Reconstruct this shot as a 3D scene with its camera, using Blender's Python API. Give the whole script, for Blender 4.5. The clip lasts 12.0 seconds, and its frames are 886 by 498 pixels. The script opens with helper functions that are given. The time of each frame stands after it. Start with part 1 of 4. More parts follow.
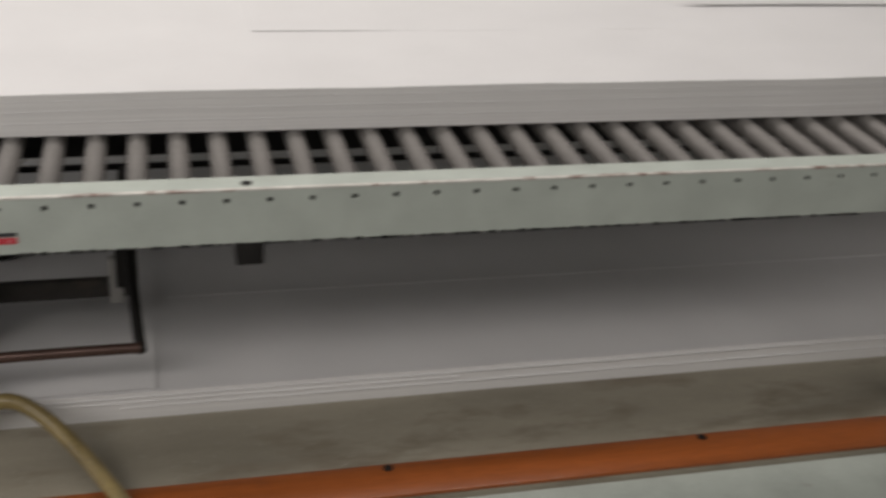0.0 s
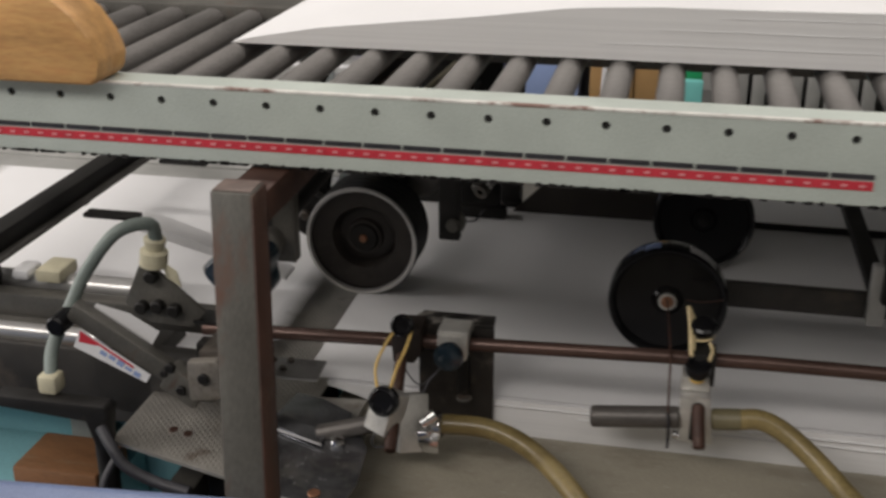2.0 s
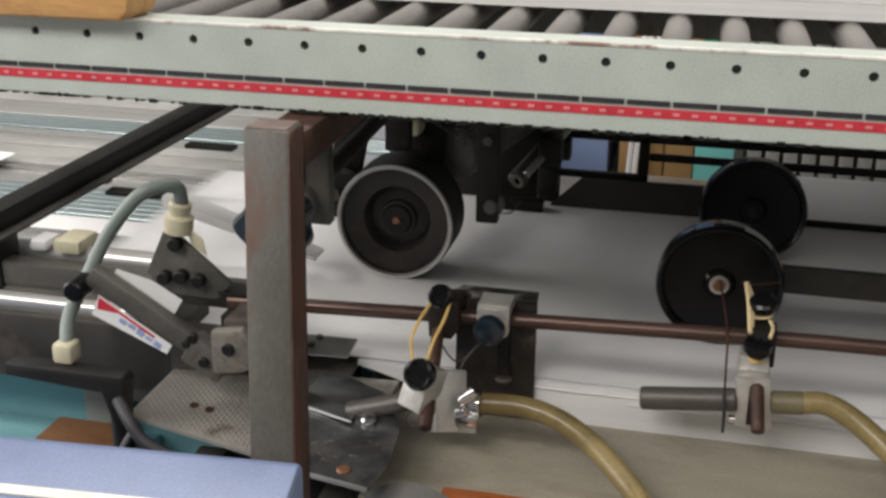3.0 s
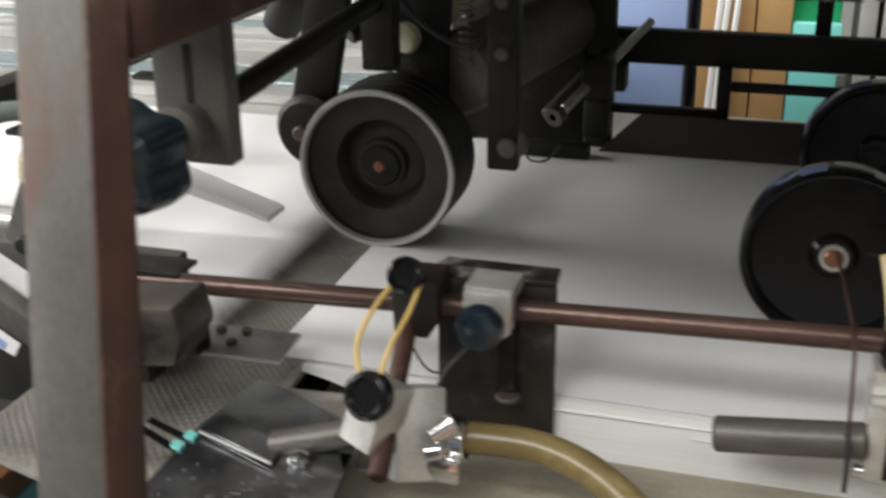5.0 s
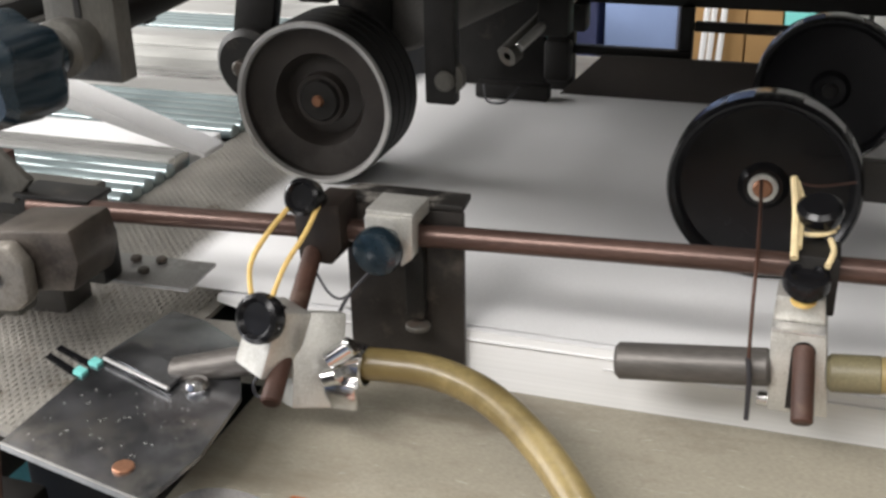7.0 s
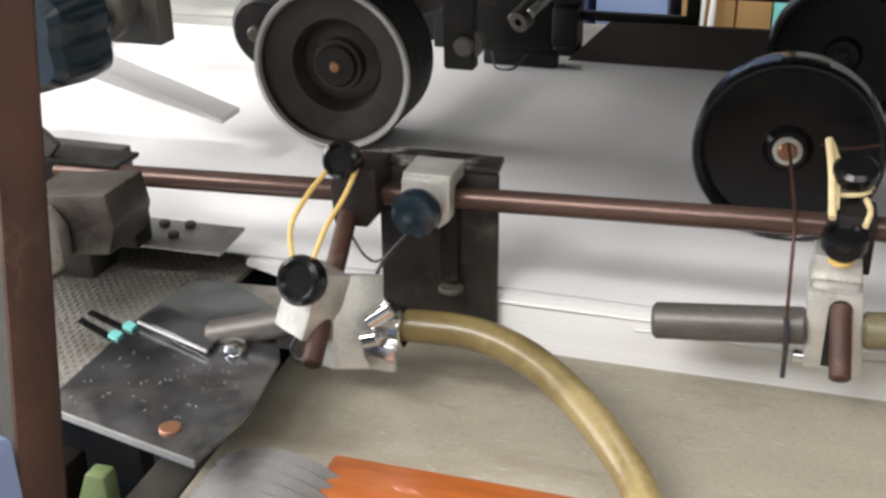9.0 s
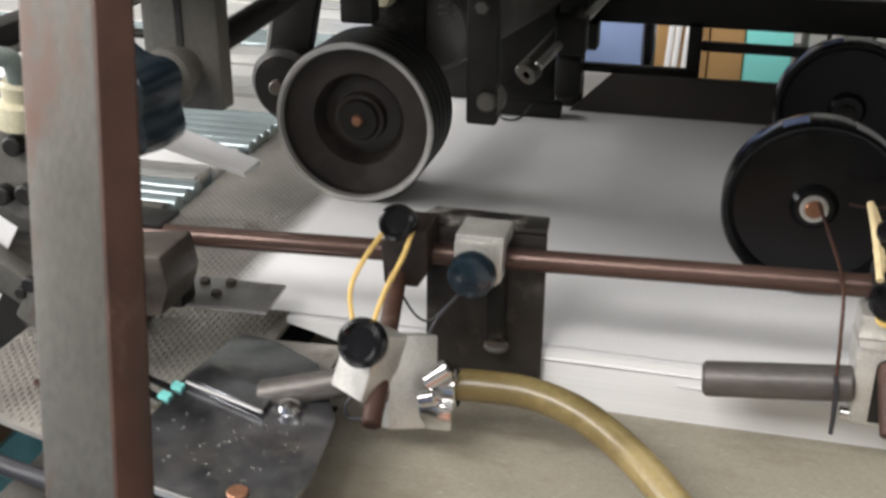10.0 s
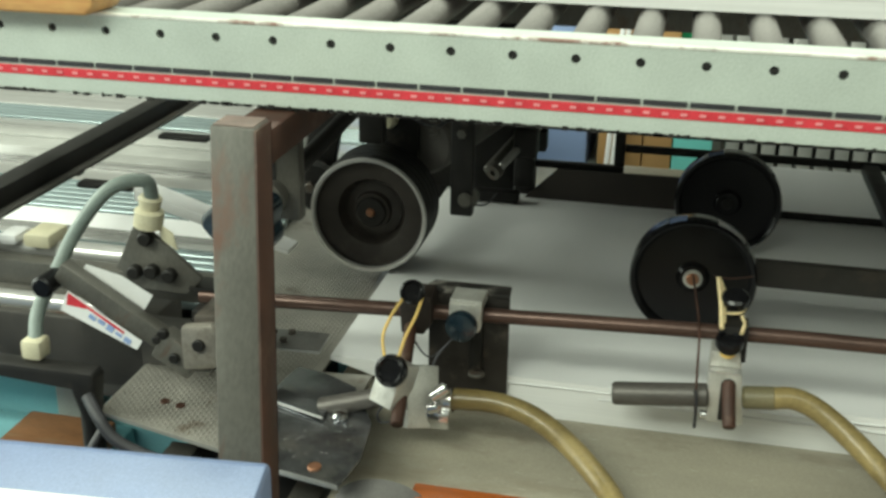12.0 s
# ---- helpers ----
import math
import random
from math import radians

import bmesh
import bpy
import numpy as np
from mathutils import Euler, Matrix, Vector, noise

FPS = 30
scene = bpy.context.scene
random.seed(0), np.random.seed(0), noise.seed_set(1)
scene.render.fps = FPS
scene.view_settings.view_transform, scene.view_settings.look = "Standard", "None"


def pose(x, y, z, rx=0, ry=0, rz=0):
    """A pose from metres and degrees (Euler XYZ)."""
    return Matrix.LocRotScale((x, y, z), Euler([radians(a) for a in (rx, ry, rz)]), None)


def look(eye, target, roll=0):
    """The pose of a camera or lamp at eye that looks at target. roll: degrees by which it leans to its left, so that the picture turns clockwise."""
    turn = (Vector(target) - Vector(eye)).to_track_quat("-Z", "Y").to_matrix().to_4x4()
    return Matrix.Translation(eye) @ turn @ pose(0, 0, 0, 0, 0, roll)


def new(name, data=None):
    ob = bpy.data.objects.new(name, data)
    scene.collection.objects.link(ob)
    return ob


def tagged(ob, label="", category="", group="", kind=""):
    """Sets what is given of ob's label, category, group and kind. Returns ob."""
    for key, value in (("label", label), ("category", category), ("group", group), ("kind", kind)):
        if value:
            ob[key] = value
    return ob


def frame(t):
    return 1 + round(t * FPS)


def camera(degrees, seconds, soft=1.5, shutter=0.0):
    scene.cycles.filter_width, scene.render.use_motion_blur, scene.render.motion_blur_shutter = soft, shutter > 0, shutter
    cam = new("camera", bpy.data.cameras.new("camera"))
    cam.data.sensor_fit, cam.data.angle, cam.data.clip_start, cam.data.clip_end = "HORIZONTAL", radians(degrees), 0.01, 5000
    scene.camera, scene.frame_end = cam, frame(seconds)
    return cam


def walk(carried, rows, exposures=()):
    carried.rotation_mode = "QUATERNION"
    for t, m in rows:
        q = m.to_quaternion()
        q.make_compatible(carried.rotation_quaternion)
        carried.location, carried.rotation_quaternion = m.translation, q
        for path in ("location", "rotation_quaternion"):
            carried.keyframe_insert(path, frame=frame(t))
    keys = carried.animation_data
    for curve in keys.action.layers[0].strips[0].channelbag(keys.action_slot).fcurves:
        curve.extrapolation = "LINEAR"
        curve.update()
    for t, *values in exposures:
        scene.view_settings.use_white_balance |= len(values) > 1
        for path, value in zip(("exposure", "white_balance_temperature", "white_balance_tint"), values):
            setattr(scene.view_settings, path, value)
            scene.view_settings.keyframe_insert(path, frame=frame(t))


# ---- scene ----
cam = camera(43.0, 12.0, soft=2.8, shutter=0.5)
PATH = [
    (0, (0.308, -0.846, 1.402), (0.777, 0.865, 0.478), 4.2),
    (0.5, (0.244, -0.819, 1.385), (0.507, 0.922, 0.436), 3.6),
    (1, (0.219, -0.776, 1.375), (0.183, 0.964, 0.388), 1.6),
    (1.5, (0.136, -0.69, 1.282), (-0.119, 1.07, 0.366), 0.1),
    (2, (0.075, -0.648, 1.191), (-0.31, 1.154, 0.416), -0.1),
    (2.5, (0.047, -0.636, 1.145), (-0.353, 1.192, 0.439), 0.5),
    (3, (0.053, -0.627, 1.122), (-0.368, 1.197, 0.418), 0.7),
    (3.2, (0.049, -0.615, 1.114), (-0.37, 1.206, 0.4), 0.8),
    (4.8, (0.02, -0.374, 1.03), (-0.493, 1.402, 0.267), -0.7),
    (5, (0.045, -0.368, 1.022), (-0.502, 1.398, 0.259), -0.7),
    (5.5, (0.091, -0.349, 1.009), (-0.505, 1.395, 0.233), -1.4),
    (6, (0.104, -0.345, 1.003), (-0.495, 1.393, 0.214), -1.3),
    (6.5, (0.103, -0.345, 1.0), (-0.492, 1.387, 0.197), -1.3),
    (7, (0.099, -0.347, 0.996), (-0.491, 1.383, 0.186), -1.1),
    (9, (0.073, -0.361, 0.994), (-0.466, 1.364, 0.138), -0.7),
    (9.5, (0.06, -0.366, 0.998), (-0.466, 1.37, 0.155), -0.7),
    (10, (0.026, -0.377, 1.011), (-0.425, 1.396, 0.203), 0.4),
    (10.5, (-0.021, -0.404, 1.037), (-0.335, 1.407, 0.248), 2.0),
    (11, (0.0, -0.459, 1.063), (-0.353, 1.357, 0.303), 1.6),
    (11.5, (0.024, -0.536, 1.09), (-0.337, 1.289, 0.358), 1.4),
    (12, (0.059, -0.619, 1.128), (-0.33, 1.202, 0.398), 1.0),
]
EXPOSURES = [
    (0.0, -1.22, 6600, 14), (0.5, -1.25, 6600, 14), (1.0, -1.16, 6550, 13), (1.5, -1.28, 6600, 14), (2.0, -1.0, 6600, 14), (3.2, -0.30, 6500, 12), (4.8, -0.02, 6400, 9), (5.2, 0.22, 6400, 11), (5.6, 0.50, 6350, 12), (7.0, 0.58, 6350, 12),
    (9.0, 0.64, 6350, 12), (10.0, 0.48, 6350, 12), (10.5, 0.28, 6350, 12), (11.0, 0.25, 6150, 4), (11.5, 0.16, 5950, 6), (12.0, 0.05, 6600, -11),
]
walk(cam, [(t, look(eye, target, roll)) for t, eye, target, roll in PATH], EXPOSURES)

# ---- light ----
world = bpy.data.worlds.new("room_air")
scene.world = world
world.use_nodes = True
world.node_tree.nodes["Background"].inputs[0].default_value = (0.9, 0.95, 1.0, 1)
world.node_tree.nodes["Background"].inputs[1].default_value = 0.008


def ceiling_fill(x, y, z, length, width, power, rz=0):
    """An assumed, unseen ceiling lamp that shines down, placed to balance the brightness."""
    data = bpy.data.lights.new("unseen_ceiling_lamp", "AREA")
    data.shape, data.size, data.size_y, data.energy = "RECTANGLE", length, width, power
    data.color = (1.0, 0.965, 0.915)
    ob = new("unseen_ceiling_lamp", data)
    ob.matrix_world = pose(x, y, z, 0, 0, rz)


ceiling_fill(-1.4, -1.7, 2.50, 2.4, 0.90, 94)
ceiling_fill(1.3, -1.6, 2.62, 2.4, 0.90, 22)
ceiling_fill(-3.0, 0.2, 2.40, 2.4, 0.60, 84, 90)
ceiling_fill(0.2, 0.7, 2.62, 2.4, 0.30, 52)

# unseen low lamp added at the west wall to brighten under the conveyor
data = bpy.data.lights.new("west_fill_lamp", "AREA")
data.shape, data.size, data.size_y, data.energy, data.color = "RECTANGLE", 1.3, 3.4, 98, (1.0, 0.98, 0.95)
ob = new("west_fill_lamp", data)
ob.matrix_world = look((-3.97, -0.2, 1.55), (0, -0.2, 1.55), 90)


# ---- materials ----
def mat(name, base, rough=0.5, metal=0.0, vary=0.25, scale=60.0, stain=None, stain_at=0.62, bump=0.0, fine=900.0, coat=0.0, stretch=(1, 1, 1), spec=0.5):
    m = bpy.data.materials.new(name)
    m.use_nodes = True
    nt = m.node_tree
    n, l = nt.nodes, nt.links
    b = n["Principled BSDF"]
    b.inputs["Roughness"].default_value, b.inputs["Metallic"].default_value = rough, metal
    b.inputs["Coat Weight"].default_value, b.inputs["Specular IOR Level"].default_value = coat, spec
    tc, mp = n.new("ShaderNodeTexCoord"), n.new("ShaderNodeMapping")
    mp.inputs["Scale"].default_value = stretch
    l.new(tc.outputs["Object"], mp.inputs["Vector"])
    big, small = n.new("ShaderNodeTexNoise"), n.new("ShaderNodeTexNoise")
    big.inputs["Scale"].default_value, big.inputs["Detail"].default_value = scale, 6
    small.inputs["Scale"].default_value, small.inputs["Detail"].default_value = fine, 3
    l.new(mp.outputs[0], big.inputs["Vector"])
    l.new(mp.outputs[0], small.inputs["Vector"])
    ramp = n.new("ShaderNodeValToRGB")
    lo, hi = [max(0.0, c * (1 - vary)) for c in base], [min(1.0, c * (1 + vary)) for c in base]
    ramp.color_ramp.elements[0].position, ramp.color_ramp.elements[1].position = 0.3, 0.7
    ramp.color_ramp.elements[0].color, ramp.color_ramp.elements[1].color = (*lo, 1), (*hi, 1)
    l.new(big.outputs["Fac"], ramp.inputs[0])
    out = ramp.outputs[0]
    mix = n.new("ShaderNodeMix")
    mix.data_type, mix.blend_type = "RGBA", "OVERLAY"
    mix.inputs[0].default_value = 0.35
    l.new(out, mix.inputs[6])
    l.new(small.outputs["Fac"], mix.inputs[7])
    out = mix.outputs[2]
    if stain:
        sn, sr, sm = n.new("ShaderNodeTexNoise"), n.new("ShaderNodeValToRGB"), n.new("ShaderNodeMix")
        sn.inputs["Scale"].default_value, sn.inputs["Detail"].default_value, sn.inputs["Roughness"].default_value = scale * 0.6, 9, 0.68
        l.new(mp.outputs[0], sn.inputs["Vector"])
        sr.color_ramp.elements[0].position, sr.color_ramp.elements[1].position = stain_at - 0.04, stain_at + 0.06
        l.new(sn.outputs["Fac"], sr.inputs[0])
        sm.data_type = "RGBA"
        l.new(sr.outputs[0], sm.inputs[0])
        l.new(out, sm.inputs[6])
        sm.inputs[7].default_value = (*stain, 1)
        out = sm.outputs[2]
    l.new(out, b.inputs["Base Color"])
    rr = n.new("ShaderNodeMapRange")
    rr.inputs["To Min"].default_value, rr.inputs["To Max"].default_value = max(0.03, rough - 0.12), min(1.0, rough + 0.12)
    l.new(big.outputs["Fac"], rr.inputs["Value"])
    l.new(rr.outputs[0], b.inputs["Roughness"])
    if bump:
        bp = n.new("ShaderNodeBump")
        bp.inputs["Strength"].default_value, bp.inputs["Distance"].default_value = bump, 0.001
        l.new(small.outputs["Fac"], bp.inputs["Height"])
        l.new(bp.outputs[0], b.inputs["Normal"])
    return m


GREEN = mat("pale_green_paint", (0.50, 0.55, 0.50), 0.42, 0, 0.08, 25, (0.34, 0.33, 0.30), 0.68, 0.05)
CHIP = mat("worn_white_edge", (0.70, 0.69, 0.64), 0.5, 0, 0.18, 60, (0.26, 0.16, 0.13), 0.56, 0.1)
GIRDER = mat("dull_dark_girder", (0.050, 0.046, 0.041), 0.55, 0.1, 0.3, 25, (0.09, 0.075, 0.06), 0.62, 0.08)
WORNLIP = mat("worn_black_lip", (0.024, 0.022, 0.020), 0.45, 0.2, 0.3, 60, (0.30, 0.28, 0.25), 0.60, 0.06)
GRIME_AND_HOLES = mat("black_grime_and_holes", (0.02, 0.019, 0.018), 0.9, 0, 0.4, 200, None, 0.6, 0.3)
ROLLER = mat("galvanised_roller", (0.20, 0.19, 0.18), 0.45, 0.35, 0.22, 40, (0.10, 0.08, 0.06), 0.64, 0.1, 900, 0, (1, 0.25, 1))
PAPER = mat("white_paper", (0.80, 0.80, 0.80), 0.75, 0, 0.02, 12, None, 0.6, 0.03)
EDGE = mat("paper_stack_edge", (0.80, 0.80, 0.79), 0.85, 0, 0.06, 30, None, 0.6, 0.10, 600, 0, (0.04, 0.04, 14))
RED = mat("red_tape", (0.62, 0.04, 0.06), 0.45, 0, 0.12, 80)
PINK = mat("pink_print", (0.76, 0.28, 0.30), 0.5, 0, 0.1, 80)
INK = mat("black_print", (0.03, 0.03, 0.035), 0.5, 0, 0.2, 80)
STEEL = mat("grey_steel", (0.105, 0.100, 0.088), 0.5, 0.3, 0.25, 30, (0.10, 0.055, 0.035), 0.61, 0.08, 700, 0, (1, 1, 0.4))
POSTM = mat("rust_stained_bar", (0.092, 0.088, 0.076), 0.5, 0.2, 0.20, 26, (0.095, 0.048, 0.032), 0.58, 0.06, 500, 0, (1, 1, 0.35))
RUST = mat("rust_brown_steel", (0.058, 0.026, 0.017), 0.55, 0.15, 0.35, 40, (0.11, 0.070, 0.050), 0.60, 0.12)
ROD = mat("brown_oxidised_rod", (0.105, 0.064, 0.052), 0.34, 0.5, 0.35, 60, (0.30, 0.26, 0.23), 0.63, 0.06, 900, 0, (0.25, 1, 1))
DARK = mat("dark_machine_steel", (0.015, 0.014, 0.013), 0.5, 0.2, 0.35, 50, (0.055, 0.046, 0.038), 0.64, 0.1, 900, 0, (1, 1, 1), 0.35)
BLACKENED = mat("blackened_bar", (0.013, 0.012, 0.011), 0.55, 0.1, 0.3, 40, (0.045, 0.036, 0.030), 0.66, 0.1, 900, 0, (1, 1, 1), 0.35)
ALU = mat("worn_aluminium", (0.58, 0.57, 0.53), 0.42, 0.55, 0.14, 60, (0.33, 0.31, 0.28), 0.64, 0.08)
CHROME = mat("bright_chrome", (0.75, 0.75, 0.75), 0.14, 1.0, 0.06, 40)
BAKELITE = mat("black_bakelite", (0.007, 0.007, 0.008), 0.22, 0, 0.2, 60, None, 0.6, 0.0, 900, 0.0, (1, 1, 1), 0.28)
BLUEBLACK = mat("blue_black_plastic", (0.009, 0.019, 0.027), 0.25, 0, 0.25, 40, None, 0.6, 0.0, 900, 0.2)
RUBBER = mat("black_rubber", (0.010, 0.0095, 0.0095), 0.55, 0, 0.25, 60, None, 0.6, 0.1, 900, 0, (1, 1, 1), 0.3)
GLOSS = mat("glossy_black_wheel", (0.006, 0.006, 0.007), 0.20, 0, 0.2, 40, None, 0.6, 0.0, 900, 0.0, (1, 1, 1), 0.3)
RIM = mat("bright_ring", (0.62, 0.61, 0.59), 0.35, 0.7, 0.1, 60)
COPPER = mat("copper_bolt", (0.34, 0.17, 0.10), 0.4, 0.7, 0.2, 120)
BAND = mat("yellow_rubber_band", (0.72, 0.50, 0.16), 0.55, 0, 0.12, 120)
HOSE = mat("yellowed_clear_hose", (0.250, 0.192, 0.080), 0.36, 0, 0.22, 26, (0.160, 0.118, 0.045), 0.57, 0, 300, 0.12)
NOZZLE = mat("grey_tube", (0.13, 0.12, 0.11), 0.45, 0.4, 0.2, 60, (0.20, 0.18, 0.16), 0.64, 0.06, 900, 0, (0.2, 1, 1))
BOARD = mat("beige_grey_board", (0.315, 0.290, 0.230), 0.48, 0, 0.20, 13, (0.21, 0.180, 0.135), 0.56, 0.08, 1200, 0, (0.35, 1, 1))
ORANGE = mat("varnished_orange_wood", (0.30, 0.082, 0.018), 0.30, 0, 0.40, 26, (0.15, 0.042, 0.013), 0.58, 0.06, 700, 0.25, (0.07, 1, 1))
BEECH = mat("beech_wood", (0.62, 0.34, 0.125), 0.5, 0, 0.30, 60, (0.46, 0.21, 0.07), 0.62, 0.10, 700, 0, (0.15, 1, 0.6))
PLATE = mat("brushed_plate", (0.58, 0.575, 0.56), 0.30, 0.65, 0.14, 20, None, 0.6, 0.03, 700, 0, (0.06, 1, 1))
TEALM = mat("teal_enamel", (0.17, 0.36, 0.38), 0.35, 0, 0.1, 20)
TEALFACE = mat("pale_turquoise_paint", (0.24, 0.50, 0.54), 0.45, 0, 0.08, 12, (0.20, 0.40, 0.43), 0.70)
DRUM = mat("perforated_drum", (0.44, 0.42, 0.38), 0.36, 0.6, 0.14, 30, (0.24, 0.20, 0.16), 0.62, 0.05)
POLISHED = mat("polished_dark_plate", (0.28, 0.285, 0.30), 0.18, 0.9, 0.5, 40, (0.40, 0.39, 0.37), 0.59, 0.05, 1400)
BLUE = mat("blue_grey_enamel", (0.17, 0.22, 0.36), 0.35, 0, 0.10, 25, (0.45, 0.48, 0.56), 0.74, 0.05)
GREYHOSE = mat("grey_green_hose", (0.20, 0.24, 0.22), 0.45, 0, 0.15, 40)
CREAM = mat("cream_plastic", (0.60, 0.56, 0.40), 0.5, 0, 0.12, 60, (0.40, 0.36, 0.24), 0.66)
CARD = mat("brown_cardboard", (0.42, 0.25, 0.10), 0.8, 0, 0.08, 14)
AQUA = mat("aqua_board", (0.20, 0.62, 0.58), 0.6, 0, 0.05, 10)
JADE = mat("green_sheet", (0.02, 0.42, 0.16), 0.5, 0, 0.12, 14)
SKYBLUE = mat("pale_blue_board", (0.27, 0.36, 0.60), 0.6, 0, 0.06, 10)
NAVY = mat("navy_cloth", (0.06, 0.07, 0.16), 0.7, 0, 0.4, 25)
SLATE = mat("grey_slat", (0.42, 0.42, 0.40), 0.45, 0.3, 0.16, 14)
WHITEP = mat("white_label", (0.80, 0.80, 0.80), 0.6, 0, 0.03, 30)
FLOOR = mat("grey_concrete", (0.28, 0.28, 0.27), 0.7, 0, 0.15, 4, (0.20, 0.20, 0.19), 0.64, 0.1)
WALL = mat("off_white_wall", (0.42, 0.42, 0.40), 0.8, 0, 0.05, 3)
BODY = mat("machine_grey_green", (0.30, 0.33, 0.31), 0.5, 0, 0.08, 10)
OLIVE = mat("olive_enamel", (0.16, 0.21, 0.09), 0.4, 0, 0.15, 30)


# ---- mesh helpers ----
def mesh_of(bm, material, smooth=False):
    me = bpy.data.meshes.new("mesh")
    bmesh.ops.recalc_face_normals(bm, faces=bm.faces)
    bm.to_mesh(me)
    bm.free()
    me.materials.append(material)
    if smooth:
        for p in me.polygons:
            p.use_smooth = True
        me.set_sharp_from_angle(angle=radians(38))
    return me


def part(name, bm, material, parent, label="", smooth=True, m=None):
    ob = new(name, mesh_of(bm, material, smooth))
    ob.parent = parent
    if m is not None:
        ob.matrix_basis = m
    return tagged(ob, label)


def thing(name, label, category, group="", at=(0, 0, 0), kind=""):
    ob = new(name)
    ob.empty_display_size = 0.02
    ob.location = at
    return tagged(ob, label, category, group, kind)


def solid(name, bm, material, label, category, group="", kind="", smooth=True):
    return tagged(new(name, mesh_of(bm, material, smooth)), label, category, group, kind)


def box(x0, x1, y0, y1, z0, z1, bevel=0.0, bm=None):
    bm = bm or bmesh.new()
    made = bmesh.ops.create_cube(bm, size=1)["verts"]
    bmesh.ops.transform(bm, verts=made, matrix=Matrix.Translation(((x0 + x1) / 2, (y0 + y1) / 2, (z0 + z1) / 2)) @ Matrix.Diagonal((x1 - x0, y1 - y0, z1 - z0, 1)))
    if bevel:
        edges = list({e for v in made for e in v.link_edges})
        bmesh.ops.bevel(bm, geom=edges, offset=bevel, segments=2, affect="EDGES", profile=0.5)
    return bm


def rod(a, b, r, r2=None, seg=20, bm=None):
    """A round bar from a to b with small chamfers at its ends."""
    a, b = Vector(a), Vector(b)
    r2 = r if r2 is None else r2
    c = min(r * 0.2, (b - a).length * 0.2)
    return lathe([(0, 0), (r - c, 0), (r, c), (r2, (b - a).length - c), (r2 - c, (b - a).length), (0, (b - a).length)], a, b - a, seg, bm)


def lathe(profile, origin, axis, seg=32, bm=None):
    """Turns (radius, height) pairs round an axis."""
    bm = bm or bmesh.new()
    m = Matrix.Translation(origin) @ Vector(axis).to_track_quat("Z", "Y").to_matrix().to_4x4()
    rings = []
    for r, h in profile:
        if r < 1e-7:
            rings.append([bm.verts.new(m @ Vector((0, 0, h)))])
        else:
            rings.append([bm.verts.new(m @ Vector((r * math.cos(2 * math.pi * k / seg), r * math.sin(2 * math.pi * k / seg), h))) for k in range(seg)])
    for p, q in zip(rings, rings[1:]):
        for k in range(seg):
            j = (k + 1) % seg
            face = [p[k % len(p)], p[j % len(p)], q[j % len(q)], q[k % len(q)]]
            face = list(dict.fromkeys(face))
            if len(face) > 2:
                bm.faces.new(face)
    return bm


def tube(points, r, seg=14, steps=8, bm=None):
    """A round tube along a smooth curve through the points."""
    bm = bm or bmesh.new()
    pts = [Vector(p) for p in points]
    ext = [2 * pts[0] - pts[1]] + pts + [2 * pts[-1] - pts[-2]]
    line = []
    for a, b, c, d in zip(ext, ext[1:], ext[2:], ext[3:]):
        for k in range(steps):
            t = k / steps
            line.append(0.5 * ((2 * b) + (c - a) * t + (2 * a - 5 * b + 4 * c - d) * t * t + (3 * b - a - 3 * c + d) * t ** 3))
    line.append(pts[-1])
    up, rings = Vector((0.13, 0.31, 0.94)), []
    for k, p in enumerate(line):
        way = (line[min(k + 1, len(line) - 1)] - line[max(k - 1, 0)]).normalized()
        side = way.cross(up).normalized()
        up = side.cross(way).normalized()
        rings.append([bm.verts.new(p + r * (math.cos(2 * math.pi * j / seg) * side + math.sin(2 * math.pi * j / seg) * up)) for j in range(seg)])
    for p, q in zip(rings, rings[1:]):
        for j in range(seg):
            bm.faces.new([p[j], p[(j + 1) % seg], q[(j + 1) % seg], q[j]])
    bm.faces.new(rings[0][::-1])
    bm.faces.new(rings[-1])
    return bm


def prism(outline, axis, lo, hi, bevel=0.0, bm=None):
    """An outline in the plane across the axis ('x': y, z; 'y': x, z; 'z': x, y), drawn out from lo to hi."""
    bm = bm or bmesh.new()

    def place(u, v, w):
        return {"x": (w, u, v), "y": (u, w, v), "z": (u, v, w)}[axis]

    a = [bm.verts.new(place(u, v, lo)) for u, v in outline]
    b = [bm.verts.new(place(u, v, hi)) for u, v in outline]
    bm.faces.new(a)
    bm.faces.new(b[::-1])
    for k in range(len(a)):
        j = (k + 1) % len(a)
        bm.faces.new([a[k], b[k], b[j], a[j]])
    bmesh.ops.recalc_face_normals(bm, faces=bm.faces)
    if bevel:
        edges = list({e for v in a + b for e in v.link_edges})
        bmesh.ops.bevel(bm, geom=edges, offset=bevel, segments=2, affect="EDGES", profile=0.5)
    return bm


